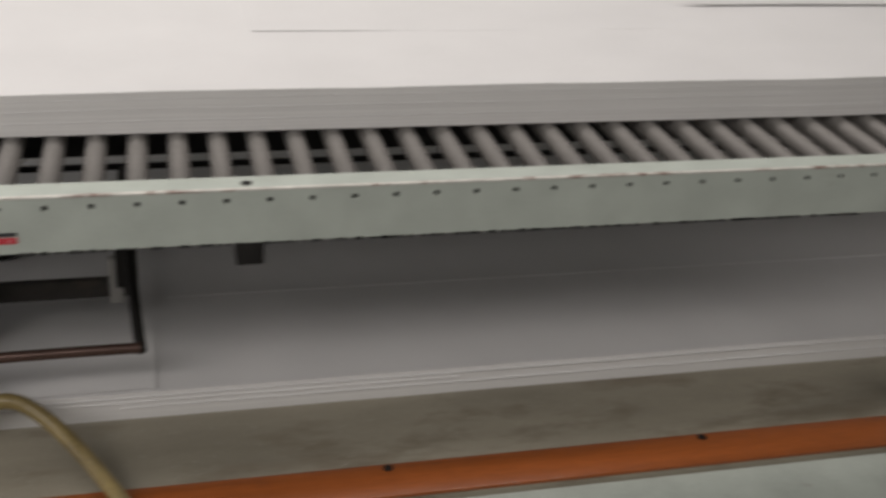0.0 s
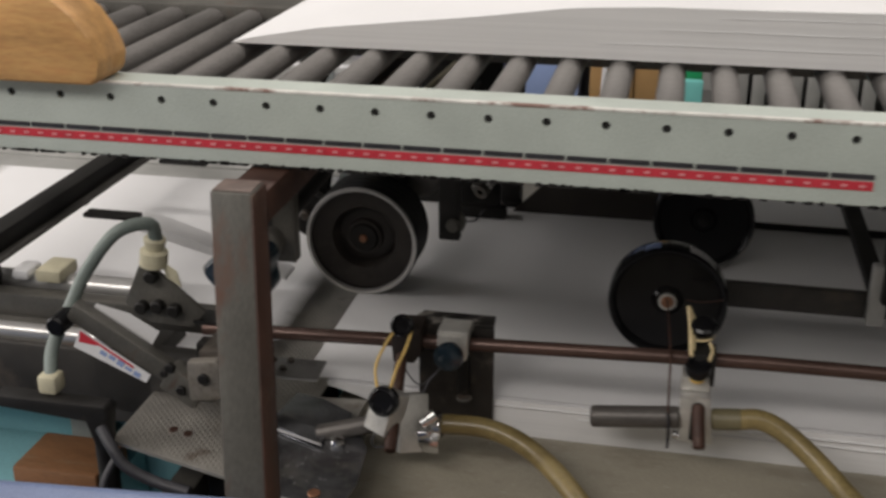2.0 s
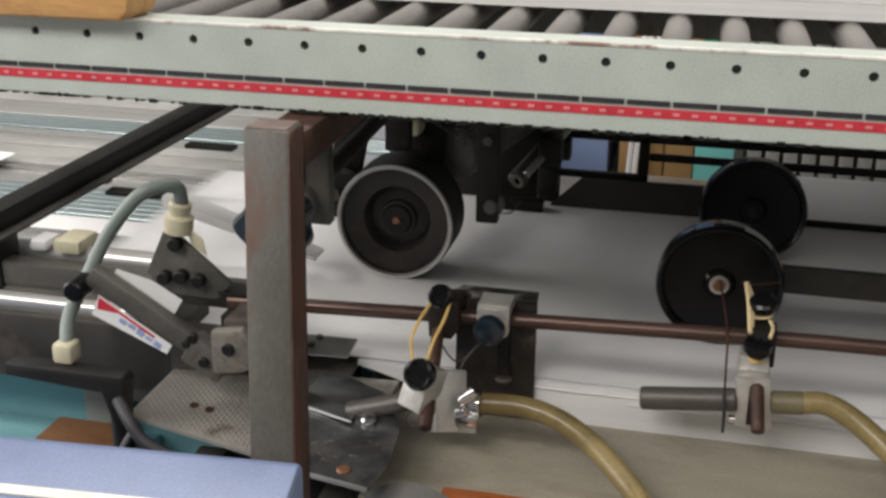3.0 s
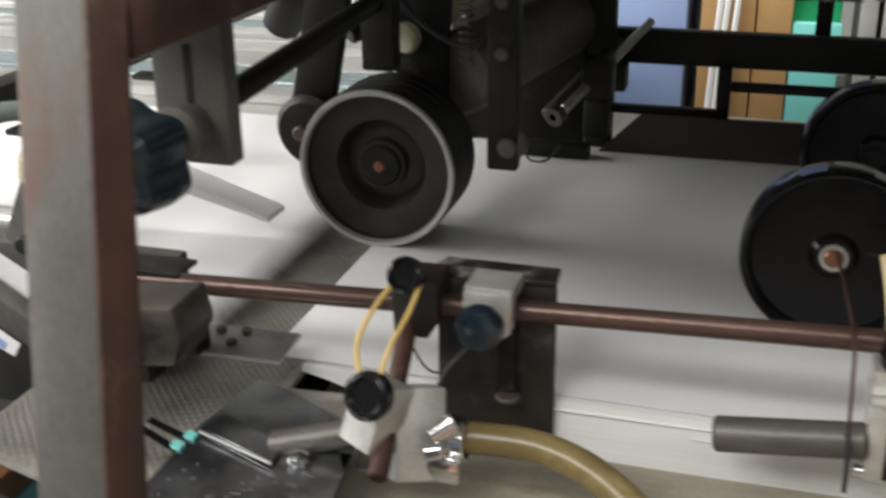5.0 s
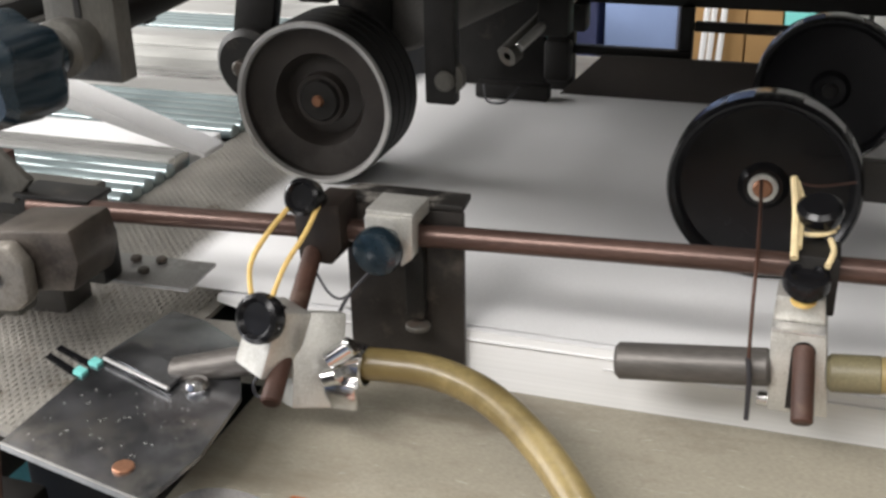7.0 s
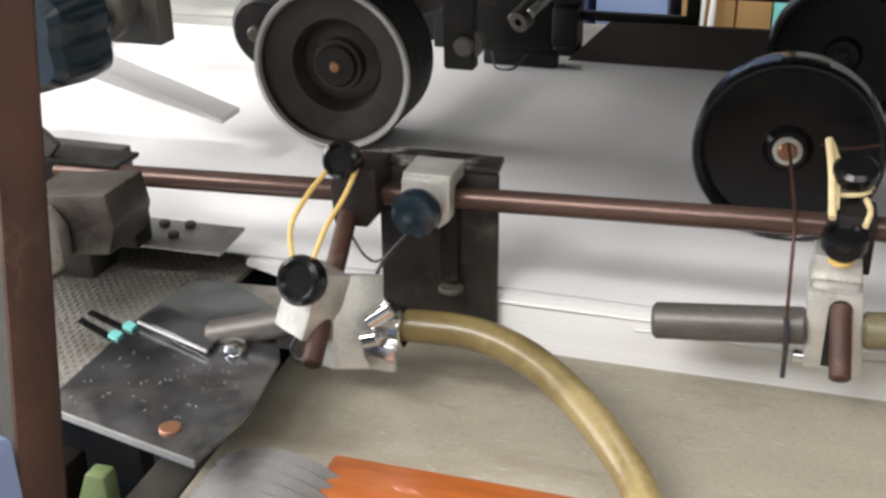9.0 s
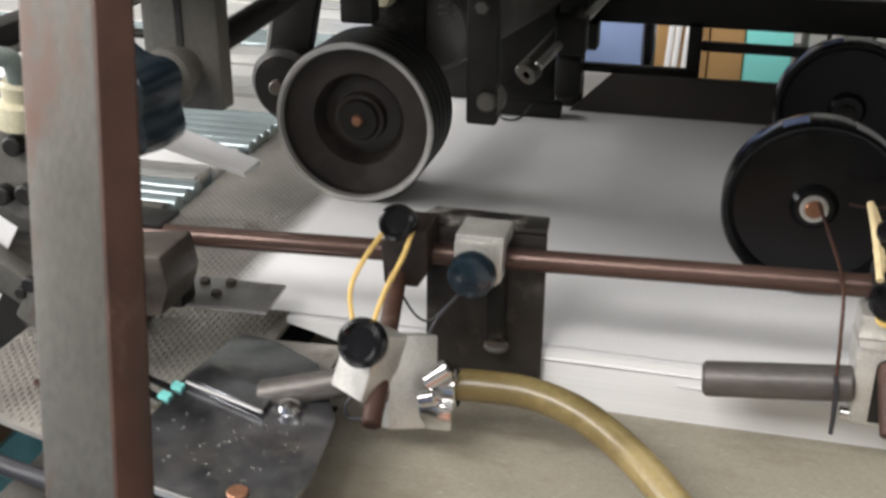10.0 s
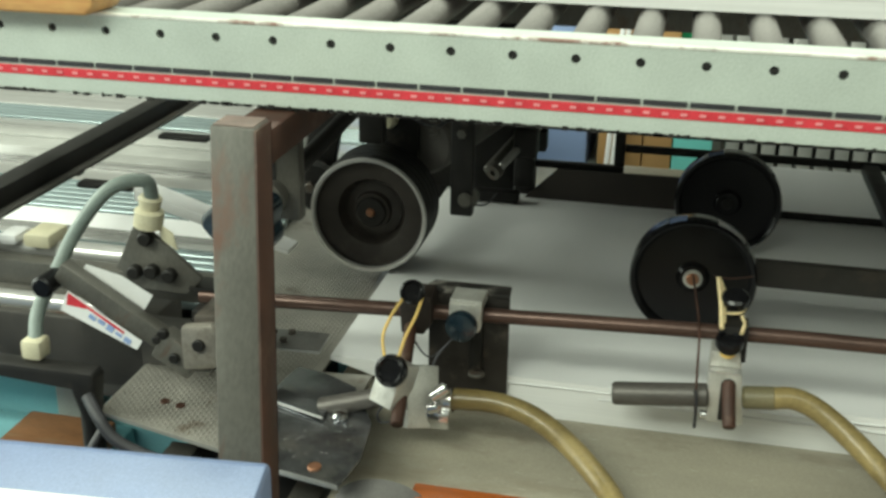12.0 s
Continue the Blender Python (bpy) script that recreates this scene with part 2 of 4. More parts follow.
def sheet(x0, x1, y0, y1, z, thick, nx=40, ny=12, wave=0.0, seed=0.0, curl=0.0):
    """A sheet of paper with a gentle wave."""
    bm = bmesh.new()

    def height(x, y):
        w = wave * noise.noise((x * 5 + seed, y * 5, seed))
        return z + w + curl * max(0.0, (x0 + 0.06 - x) / 0.06) ** 2

    grid = {}
    for top in (0, 1):
        for i in range(nx + 1):
            for j in range(ny + 1):
                x, y = x0 + (x1 - x0) * i / nx, y0 + (y1 - y0) * j / ny
                grid[i, j, top] = bm.verts.new((x, y, height(x, y) + top * thick))
    for i in range(nx):
        for j in range(ny):
            for top in (0, 1):
                bm.faces.new([grid[i, j, top], grid[i + 1, j, top], grid[i + 1, j + 1, top], grid[i, j + 1, top]])
    for i in range(nx):
        for j in (0, ny):
            bm.faces.new([grid[i, j, 0], grid[i + 1, j, 0], grid[i + 1, j, 1], grid[i, j, 1]])
    for j in range(ny):
        for i in (0, nx):
            bm.faces.new([grid[i, j, 0], grid[i, j + 1, 0], grid[i, j + 1, 1], grid[i, j, 1]])
    return bm


# ---- the room ----
solid("floor", box(-4, 4, -5, 4, -0.1, 0), FLOOR, "grey concrete workshop floor", "floor", kind="structure", smooth=False)
solid("ceiling", box(-4, 4, -5, 4, 2.7, 2.8), WALL, "off-white workshop ceiling", "ceiling", kind="structure", smooth=False)
for name, dims in (("wall_north", (-4.1, 4.1, 4, 4.1)), ("wall_south", (-4.1, 4.1, -5.1, -5)), ("wall_east", (4, 4.1, -5, 4))):
    solid(name, box(*dims, 0, 2.7), WALL, "plain off-white workshop wall", "wall", kind="structure", smooth=False)
# unseen wall; its opening is made up for the low west lamp
bm = box(-4.1, -4, -5, -2.0, 0, 2.7)
for dims in ((-4.1, -4, 1.6, 4, 0, 2.7), (-4.1, -4, -2.0, 1.6, 0, 0.85), (-4.1, -4, -2.0, 1.6, 2.25, 2.7)):
    box(*dims, 0, bm)
solid("wall_west", bm, WALL, "plain off-white workshop wall with an added opening", "wall", kind="structure", smooth=False)

# ---- upper roller conveyor ----
P = 0.0354
ZR = 1.0


def rail_face():
    """The channel's front with a round hole at each roller."""
    bm = bmesh.new()
    i0, i1 = -4, 42
    za, zb = ZR - 0.0105, ZR + 0.0085
    for i in range(i0, i1):
        cx = (i - 10) * P
        xa, xb = cx - P / 2, cx + P / 2
        ring = [(cx + 0.0027 * math.cos(k * math.pi / 8), ZR + 0.0027 * math.sin(k * math.pi / 8)) for k in range(16)]
        rim = []
        for k in range(16):
            c, s = math.cos(k * math.pi / 8), math.sin(k * math.pi / 8)
            f = 1 / max(abs(c), abs(s))
            u, v = c * f, s * f
            rim.append((cx + u * P / 2, ZR - 0.001 + v * 0.0095))
        a = [bm.verts.new((x, 0, z)) for x, z in ring]
        b = [bm.verts.new((x, 0, z)) for x, z in rim]
        c = [bm.verts.new((x, 0.003, z)) for x, z in ring]
        for k in range(16):
            j = (k + 1) % 16
            bm.faces.new([a[k], a[j], b[j], b[k]])
            bm.faces.new([a[k], a[j], c[j], c[k]])
    x0, x1 = (i0 - 10.5) * P, (i1 - 10.5) * P
    strip = [(0.0, zb), (0.0, ZR + 0.0089), (0.0004, ZR + 0.0096), (0.0012, ZR + 0.0100), (0.026, ZR + 0.0100), (0.026, ZR + 0.0076)]
    low = [(0.0, za), (0.0, ZR - 0.0390), (0.0008, ZR - 0.0398), (0.020, ZR - 0.0398), (0.020, ZR - 0.0370)]
    for line in (strip, low):
        a = [bm.verts.new((x0, y, z)) for y, z in line]
        b = [bm.verts.new((x1, y, z)) for y, z in line]
        for k in range(len(line) - 1):
            bm.faces.new([a[k], b[k], b[k + 1], a[k + 1]])
    return bm, x0, x1


conveyor = thing("roller_conveyor", "pale green roller conveyor, steel rollers, red measuring tape", "conveyor")
bm, RX0, RX1 = rail_face()
rail = part("side_rail", bm, GREEN, conveyor, "pale green channel with worn top edge")
part("worn_edge", box(RX0, RX1, -0.0005, 0.0035, ZR + 0.0086, ZR + 0.0104, 0.0004), CHIP, rail, "chipped whitish top edge")
# added dark strip behind the holes makes them look deep
back = box(RX0, RX1, 0.0034, 0.0060, ZR - 0.036, ZR + 0.007)
part("backing_strip", back, DARK, rail)
bm = bmesh.new()
random.seed(4)
for k in range(420):
    x = random.uniform(-0.12, 0.95) if k % 5 else random.uniform(-0.46, -0.1)
    w, h = random.uniform(0.0008, 0.0050), random.uniform(0.0003, 0.0019)
    box(x, x + w, -0.0006, 0.004, ZR - 0.0402 - h * 0.4, ZR - 0.0402 + h, 0.0, bm)
tagged(part("grime", bm, GRIME_AND_HOLES, rail, "black greasy dirt along the lower edge", False), kind="stuff")
tape_end = (15.35 - 10) * P
tape = part("measuring_tape", box(RX0, tape_end, -0.0006, 0.0, ZR - 0.0298, ZR - 0.0244), RED, conveyor, "red measuring tape with black scale", False)
bm, bk = bmesh.new(), bmesh.new()
k, x = 0, tape_end - 0.004
while x > RX0 + 0.03:
    box(x - 0.0036, x, -0.0011, -0.0007, ZR - 0.0279, ZR - 0.0263, 0, bm)
    x -= 0.0102
x = tape_end
while x > RX0 + 0.03:
    box(x - 0.0238, x, -0.0010, 0.0, ZR - 0.0228, ZR - 0.0200, 0, bk)
    x -= 0.0254
tagged(part("tape_dash", bm, PINK, tape, "", False), kind="stuff")
tagged(part("scale_bar", bk, INK, tape, "", False), kind="stuff")
part("screw_head", rod((0.371, 0.012, ZR + 0.0098), (0.371, 0.012, ZR + 0.0108), 0.0045), DARK, rail)
part("hanging_box", box(0.361, 0.384, -0.001, 0.030, 0.940, 0.9600, 0.001), BLACKENED, rail, "small dark block under the rail")


def roller_mesh(y0, y1):
    L = y1 - y0
    return mesh_of(lathe([(0, 0), (0.006, 0), (0.0085, 0.001), (0.0092, 0.003), (0.0092, L - 0.010), (0.0075, L - 0.004), (0.005, L), (0, L)], (0, y0, 0), (0, 1, 0), 20), ROLLER, True)


near_roller, far_roller = roller_mesh(0.008, 0.262), roller_mesh(0.318, 0.575)
# axle ends are black to draw the dark depth of the holes
axle = mesh_of(rod((0, 0.0012, 0), (0, 0.008, 0), 0.0022, seg=10), GRIME_AND_HOLES, True)
for i in range(-4, 41):
    for me, name in ((near_roller, "roller"), (far_roller, "roller"), (axle, "axle_end")):
        ob = new(name, me)
        ob.parent, ob.location = conveyor, ((i - 10) * P, 0, ZR)
part("middle_bar", box(RX0, RX1, 0.268, 0.312, ZR - 0.030, ZR + 0.0085, 0.001), STEEL, conveyor, "flat grey steel bar")
part("far_rail", box(RX0, RX1, 0.580, 0.600, ZR - 0.04, ZR + 0.012, 0.001), GREEN, conveyor)
for y in (0.018, 0.594):
    part("leg", box(1.075, 1.105, y - 0.012, y + 0.012, 0.706, ZR - 0.036, 0.002), BODY, conveyor)

# ---- paper on the conveyor ----


def stack_height(x):
    xs = [-0.25, -0.235, -0.184, -0.107, 0.0, 0.06, 0.20, 0.40, 1.5]
    hs = [0.0006, 0.0045, 0.0135, 0.0225, 0.0345, 0.0375, 0.0385, 0.0405, 0.0425]
    return float(np.interp(x, xs, hs))


def upper_stack():
    bm = bmesh.new()
    nx, ys = 150, [0.128, 0.1285, 0.135, 0.16, 0.22, 0.32, 0.45, 0.60, 0.78]
    z0 = ZR + 0.0096
    rows = []
    for i in range(nx + 1):
        x = -0.25 + 1.74 * i / nx
        h = stack_height(x)
        jig = 0.0012 * noise.noise((x * 14, 1.7, 0)) + 0.0022 * noise.noise((x * 4, 7.1, 0))
        col = [bm.verts.new((x, 0.128 + jig, z0))]
        for n, y in enumerate(ys):
            wob = 0.0012 * noise.noise((x * 7, y * 6, 3)) * min(1, h / 0.02)
            col.append(bm.verts.new((x, y + jig, z0 + h * (0.985 if n == 0 else 1) + wob)))
        col.append(bm.verts.new((x, 0.78, z0)))
        rows.append(col)
    for p, q in zip(rows, rows[1:]):
        for k in range(len(p) - 1):
            bm.faces.new([p[k], q[k], q[k + 1], p[k + 1]])
    bm.faces.new(rows[0])
    bm.faces.new(rows[-1][::-1])
    me = mesh_of(bm, PAPER, True)
    me.materials.append(EDGE)
    for p in me.polygons:
        if abs(p.normal.y) > 0.7:
            p.material_index = 1
    return tagged(new("paper_stream", me), "white shingled stream of paper lying on steel rollers", "paper")


stream = upper_stack()
for share, x0, x1 in ((0.30, 0.02, 1.40), (0.58, 0.06, 0.95), (0.82, 0.10, 1.45)):
    bm = bmesh.new()
    line = []
    for k in range(71):
        x = x0 + (x1 - x0) * k / 70
        y = 0.1274 + 0.0012 * noise.noise((x * 14, 1.7, 0)) + 0.0022 * noise.noise((x * 4, 7.1, 0))
        z = ZR + 0.0096 + stack_height(x) * share + 0.0008 * noise.noise((x * 9, share * 50, 2))
        line.append([bm.verts.new(v) for v in ((x, y, z), (x, y, z + 0.0003), (x, y + 0.004, z + 0.0003), (x, y + 0.004, z))])
    for p, q in zip(line, line[1:]):
        for k in range(4):
            bm.faces.new([p[k], q[k], q[(k + 1) % 4], p[(k + 1) % 4]])
    part("sheet_edge", bm, PAPER, stream, "sheet edge standing proud", False)
solid("loose_sheet", sheet(0.40, 1.45, 0.300, 0.80, ZR + 0.0503, 0.0006, 50, 10, 0.0008, 4.0), PAPER, "white loose sheet lying on the paper stream", "paper")
# assumed rods, added for dark lines and a soft shadow across the paper
for y, z in ((0.40, 1.085), (0.47, 1.10)):
    solid("press_rod", rod((0.93, y, z), (1.48, y, z), 0.006), DARK, "dark steel rod above the paper stream", "rod", "rods over the paper stream")
solid("rod_holder", box(1.48, 1.52, 0.36, 0.52, 0.96, 1.12, 0.003), BODY, "grey-green bracket holding rods over paper", "bracket")

# wooden block
prof = [(-0.47, 1.0104), (-0.288, 1.0104), (-0.283, 1.016), (-0.281, 1.026), (-0.286, 1.040), (-0.296, 1.054), (-0.312, 1.067), (-0.335, 1.075), (-0.47, 1.078)]
solid("wooden_block", prism(prof, "y", -0.014, 0.026, 0.0025), BEECH, "rounded orange-brown wooden block lying on the rail", "wood block")

# ---- lower feed table ----
table = thing("feed_table", "beige feed board on a grey-green machine base", "table")
part("board", prism([(-0.143, -0.045), (1.5, -0.045), (1.5, 0.78), (-0.185, 0.78), (-0.185, 0.117), (-0.147, 0.117)], "z", 0.685, 0.706, 0.001), BOARD, table, "beige-grey board, scuffed")
part("base", box(-0.10, 1.5, -0.04, 0.78, 0, 0.6845, 0.004), BODY, table)
part("front_channel", prism([(-0.046, 0.700), (-0.050, 0.704), (-0.100, 0.704), (-0.114, 0.699), (-0.120, 0.688), (-0.120, 0.60), (-0.046, 0.60)], "x", -0.03, 1.5), GREEN, table, "pale green rounded channel")
strip = part("edging_strip", box(-0.090, 1.5, -0.044, 0.003, 0.7063, 0.7105, 0.001), ORANGE, table, "varnished orange-brown wooden strip")
for x in (0.165, 0.50, 0.83):
    part("screw", rod((x, -0.004, 0.7102), (x, -0.004, 0.7112), 0.005, seg=14), DARK, strip)

random.seed(33)
bm = bmesh.new()
for k in range(260):
    x, y, a, w = random.uniform(-0.12, 0.9), random.uniform(0.004, 0.108), random.uniform(-0.5, 0.5), random.uniform(0.0008, 0.005)
    h = random.uniform(0.00015, 0.0004)
    dx, dy = w * math.cos(a), w * math.sin(a)
    bm.faces.new([bm.verts.new((px, py, 0.7063)) for px, py in ((x - dx, y - dy), (x + h * dy / w, y - h * dx / w), (x + dx, y + dy), (x - h * dy / w, y + h * dx / w))])
tagged(part("scuff", bm, mat("pale_scuff", (0.46, 0.44, 0.38), 0.7, 0, 0.1, 40), table, "pale scuffs and paper dust", False), kind="stuff")

# stack of paper on the board
bm = bmesh.new()
nx = 120
rows = []
for i in range(nx + 1):
    x = -0.185 + 1.665 * i / nx
    j = 0.0008 * noise.noise((x * 9, 0.4, 2)) + 0.0016 * noise.noise((x * 3, 5.4, 2))
    far, low = float(np.interp(x, [0.08, 0.11], [0.568, 0.72])), float(np.interp(x, [-0.185, -0.165, -0.13, -0.09], [0.7335, 0.729, 0.717, 0.7062]))
    rows.append([bm.verts.new(v) for v in ((x, 0.1168 + j, low), (x, 0.1172 + j * 1.2, (low + 0.7366) / 2), (x, 0.1180 + j, 0.7366), (x, 0.20, 0.7370), (x, 0.40, 0.7370), (x, far, 0.7370), (x, far, low))])
for p, q in zip(rows, rows[1:]):
    for k in range(6):
        bm.faces.new([p[k], q[k], q[k + 1], p[k + 1]])
bm.faces.new(rows[0])
bm.faces.new(rows[-1][::-1])
me = mesh_of(bm, PAPER, True)
me.materials.append(EDGE)
for p in me.polygons:
    if abs(p.normal.y) > 0.7 or abs(p.normal.x) > 0.7:
        p.material_index = 1
ream = tagged(new("paper_ream", me), "white paper stack with uneven edges lying on beige board", "paper")
random.seed(17)
for z, x0, x1 in ((0.7318, -0.12, 1.30), (0.7262, 0.02, 0.60), (0.7200, 0.25, 1.44)):
    bm = bmesh.new()
    n = 40
    line = [[bm.verts.new((x0 + (x1 - x0) * k / n, y, z + 0.0006 * noise.noise((k * 0.21, z * 900, 1)) + h)) for y, h in ((0.1158 + 0.0006 * noise.noise((k * 0.3, z * 700, 4)), 0), (0.1158 + 0.0006 * noise.noise((k * 0.3, z * 700, 4)), 0.0003), (0.1190, 0.0003), (0.1190, 0))] for k in range(n + 1)]
    for p, q in zip(line, line[1:]):
        for k in range(4):
            bm.faces.new([p[k], q[k], q[(k + 1) % 4], p[(k + 1) % 4]])
    part("sheet_edge", bm, PAPER, ream, "sheet edge standing proud", False)
solid("top_sheet", sheet(0.30, 1.46, 0.303, 0.560, 0.7371, 0.0009, 60, 8, 0.0, 9.0), PAPER, "white sheet lying on the paper stack", "paper")

# sheets that the drum pulls off one after another
SHEETS = []
first = mesh_of(sheet(0.0, 0.49, 0.121, 0.56, 0.0, 0.0002, 24, 12, 0.0012, 2.0, 0.0), PAPER, True)
for k in range(21):
    ob = new("feeding_sheet", first)
    ob.location = (-0.205 + 0.0015 * math.sin(k * 2.1), 0, 0.7373 + 0.00004 * (21 - k))
    SHEETS.append(tagged(ob, "thin white sheet of paper pulled off the stack", "paper", "sheets being fed"))

# ---- post, arm and the two rods ----
post = thing("steel_post", "leaning grey steel post with rusty brown sides", "post")


def lean(w, d, z0, z1, off=0.0):
    """A bar that leans: its front right edge passes (-0.165, -0.065) at 0.955 m."""
    bm = bmesh.new()
    ring = []
    for z in (z0, z1):
        x, y = -0.165 - 0.0894 * (z - 0.955), -0.065 + 0.285 * (z - 0.955)
        ring.append([bm.verts.new((x + a + off, y + b, z)) for a, b in ((-w, 0), (0, 0), (0, d), (-w, d))])
    bm.faces.new(ring[0])
    bm.faces.new(ring[1][::-1])
    for k in range(4):
        bm.faces.new([ring[0][k], ring[0][(k + 1) % 4], ring[1][(k + 1) % 4], ring[1][k]])
    bmesh.ops.recalc_face_normals(bm, faces=bm.faces)
    bmesh.ops.bevel(bm, geom=list(bm.edges), offset=0.0012, segments=2, affect="EDGES", profile=0.5)
    return bm


part("upright", lean(0.0262, 0.0235, 0.450, 0.9640), POSTM, post, "grey flat bar, rust-stained")
side = lean(0.0012, 0.0237, 0.452, 0.9630, 0.0009)
part("side_face", side, RUST, post, "rusty brown side")
part("arm", box(-0.1915, -0.1648, -0.0390, 0.50, 0.9370, 0.9580, 0.0015), RUST, post, "dark brown steel arm under the rail")
# end face is lighter and pinker than the bar
part("top_face", box(-0.1910, -0.1670, -0.0605, -0.0400, 0.9638, 0.9648, 0.0003), mat("pinkish_brown", (0.145, 0.110, 0.095), 0.5, 0.2, 0.3, 60), post, "pinkish end face")
part("foot", box(-0.150, -0.105, -0.225, -0.175, 0.0, 0.470, 0.003), DARK, post)
part("rail_pad", box(-0.186, -0.164, 0.002, 0.018, 0.9576, 0.9602, 0.0005), DARK, post)

slotted = thing("slotted_hanger", "grey steel hanger with a slot and a cross rod", "bracket")
part("plate", box(-0.2205, -0.1850, 0.060, 0.072, 0.866, 0.930, 0.001), STEEL, slotted)
# flat black strip draws the shaded depth of the slot
part("slot", box(-0.2043, -0.2013, 0.0592, 0.0600, 0.893, 0.920), GRIME_AND_HOLES, slotted, "narrow dark slot", False)
part("boss", lathe([(0, 0), (0.010, 0), (0.0125, 0.003), (0.0125, 0.010), (0.010, 0.012), (0.010, 0.020), (0, 0.020)], (-0.203, 0.040, 0.884), (0, 1, 0)), STEEL, slotted, "turned steel collar")
part("cross_rod", rod((-0.203, 0.020, 0.884), (-0.205, 0.46, 0.905), 0.0065), DARK, slotted, "dark round bar")


def star_knob():
    """A five-lobed grip."""
    bm = bmesh.new()
    rings = []
    for h, s in ((0, 0.0), (0, 0.80), (0.004, 0.95), (0.018, 1.0), (0.030, 0.95), (0.036, 0.72), (0.038, 0.40), (0.046, 0.36), (0.046, 0.0)):
        ring = []
        for k in range(60):
            a = 2 * math.pi * k / 60
            r = 0.034 * (0.90 + 0.10 * math.cos(5 * a) * (1 if s > 0.5 else 0)) * max(s, 1e-4)
            ring.append(bm.verts.new((r * math.cos(a), r * math.sin(a), h)))
        rings.append(ring)
    for p, q in zip(rings, rings[1:]):
        for k in range(60):
            bm.faces.new([p[k], p[(k + 1) % 60], q[(k + 1) % 60], q[k]])
    return bm


part("star_knob", star_knob(), BLUEBLACK, slotted, "blue-black star-shaped plastic knob", True, Matrix.Translation((-0.2050, -0.010, 0.884)) @ Vector((0.12, 1, -0.02)).to_track_quat("Z", "Y").to_matrix().to_4x4() @ Matrix.Diagonal((0.73, 0.73, 1.0, 1)))

bar = thing("blower_rod", "brown oxidised round rod carrying clamps and blowers", "rod")
part("long_rod", tube([(-0.282, 0.104, 0.7818), (-0.155, 0.104, 0.7868), (0.0, 0.104, 0.7930), (0.15, 0.104, 0.7980), (0.2745, 0.104, 0.7985)], 0.0054, 20, 2), ROD, bar)
part("end_link", tube([(0.2745, 0.102, 0.7955), (0.270, 0.150, 0.820), (0.265, 0.235, 0.862)], 0.0055, 16, 6), BLACKENED, bar, "black steel link")
part("link_block", box(0.250, 0.272, 0.228, 0.252, 0.795, 0.875, 0.002), DARK, bar)

# wheel arm
arm = thing("flat_arm", "flat dark brown steel arm behind the rubber wheels", "arm")
part("flat_bar", box(0.075, 0.262, 0.248, 0.256, 0.7735, 0.7960, 0.001), GIRDER, arm)
part("hanger", box(0.246, 0.262, 0.256, 0.552, 0.7860, 0.7960, 0.001), BLACKENED, arm)
part("end_clamp", box(0.242, 0.256, 0.236, 0.2475, 0.772, 0.826, 0.002), SLATE, arm, "grey metal end clamp")

# angle bracket with a white clamp
br = thing("stop_plate", "dark steel angle plate clamped to the rod", "plate")
part("upright_plate", box(-0.1070, -0.0475, 0.1125, 0.1155, 0.7065, 0.8000, 0.0006), mat("stained_stop_plate", (0.030, 0.026, 0.023), 0.42, 0.2, 0.35, 45, (0.085, 0.070, 0.058), 0.60, 0.08), br)
part("top_lip", prism([(-0.1130, 0.1125), (-0.0475, 0.1125), (-0.0490, 0.1300), (-0.1060, 0.1300)], "z", 0.8002, 0.8034, 0.0006), WORNLIP, br, "worn top lip")
part("guide_rib", box(-0.0755, -0.0655, 0.1060, 0.1124, 0.7440, 0.7900, 0.0022), DARK, br, "raised rounded rib")
part("rib_foot", rod((-0.0695, 0.1075, 0.7395), (-0.0695, 0.1075, 0.7420), 0.0062), STEEL, br)
part("clamp_block", box(-0.0870, -0.0635, 0.0895, 0.1124, 0.7990, 0.8070, 0.0012), ALU, br, "whitish aluminium clamp")
part("clamp_front", box(-0.0870, -0.0685, 0.0875, 0.0915, 0.7860, 0.8045, 0.0012), ALU, br, "whitish aluminium clamp face")
part("clamp_tab", prism([(-0.0700, 0.7805), (-0.0645, 0.7850), (-0.0635, 0.8060), (-0.0690, 0.8060)], "y", 0.0878, 0.0975, 0.0008), ALU, br, "folded aluminium tab")
part("knob", lathe([(0, 0), (0.0080, 0), (0.0104, 0.0010), (0.0113, 0.0036), (0.0110, 0.0080), (0.0096, 0.0105), (0.0045, 0.0115), (0.0045, 0.018), (0, 0.018)], (-0.0755, 0.0695, 0.7935), (0.06, 1, 0.1), 40), BLUEBLACK, br, "dark blue-black round knob")


def small_knob(parent, at, axis, r=0.0088, label="black round knob"):
    m = Matrix.Translation(at) @ Vector(axis).to_track_quat("Z", "Y").to_matrix().to_4x4()
    prof = [(0, 0.002), (r * 0.62, 0.002), (r * 0.78, 0.0), (r * 0.97, 0.0012), (r, 0.004), (r * 0.93, 0.0085), (r * 0.55, 0.011), (r * 0.45, 0.019), (0, 0.019)]
    k = part("knob", lathe(prof, (0, 0, 0), (0, 0, 1), 28), BAKELITE, parent, label, True, m)
    return k


# blower that points at the stack's corner
bl = thing("corner_blower", "air blower nozzle on an aluminium block with black knobs", "blower")
part("rod_block", prism([(-0.1225, 0.7755), (-0.1060, 0.7755), (-0.1005, 0.7840), (-0.1010, 0.8060), (-0.1150, 0.8060), (-0.1240, 0.7975)], "y", 0.0915, 0.1145, 0.001), mat("brown_black_steel", (0.030, 0.022, 0.018), 0.5, 0.2, 0.35, 60, (0.075, 0.055, 0.042), 0.60, 0.1), bl, "dark brown square clamp on the rod")
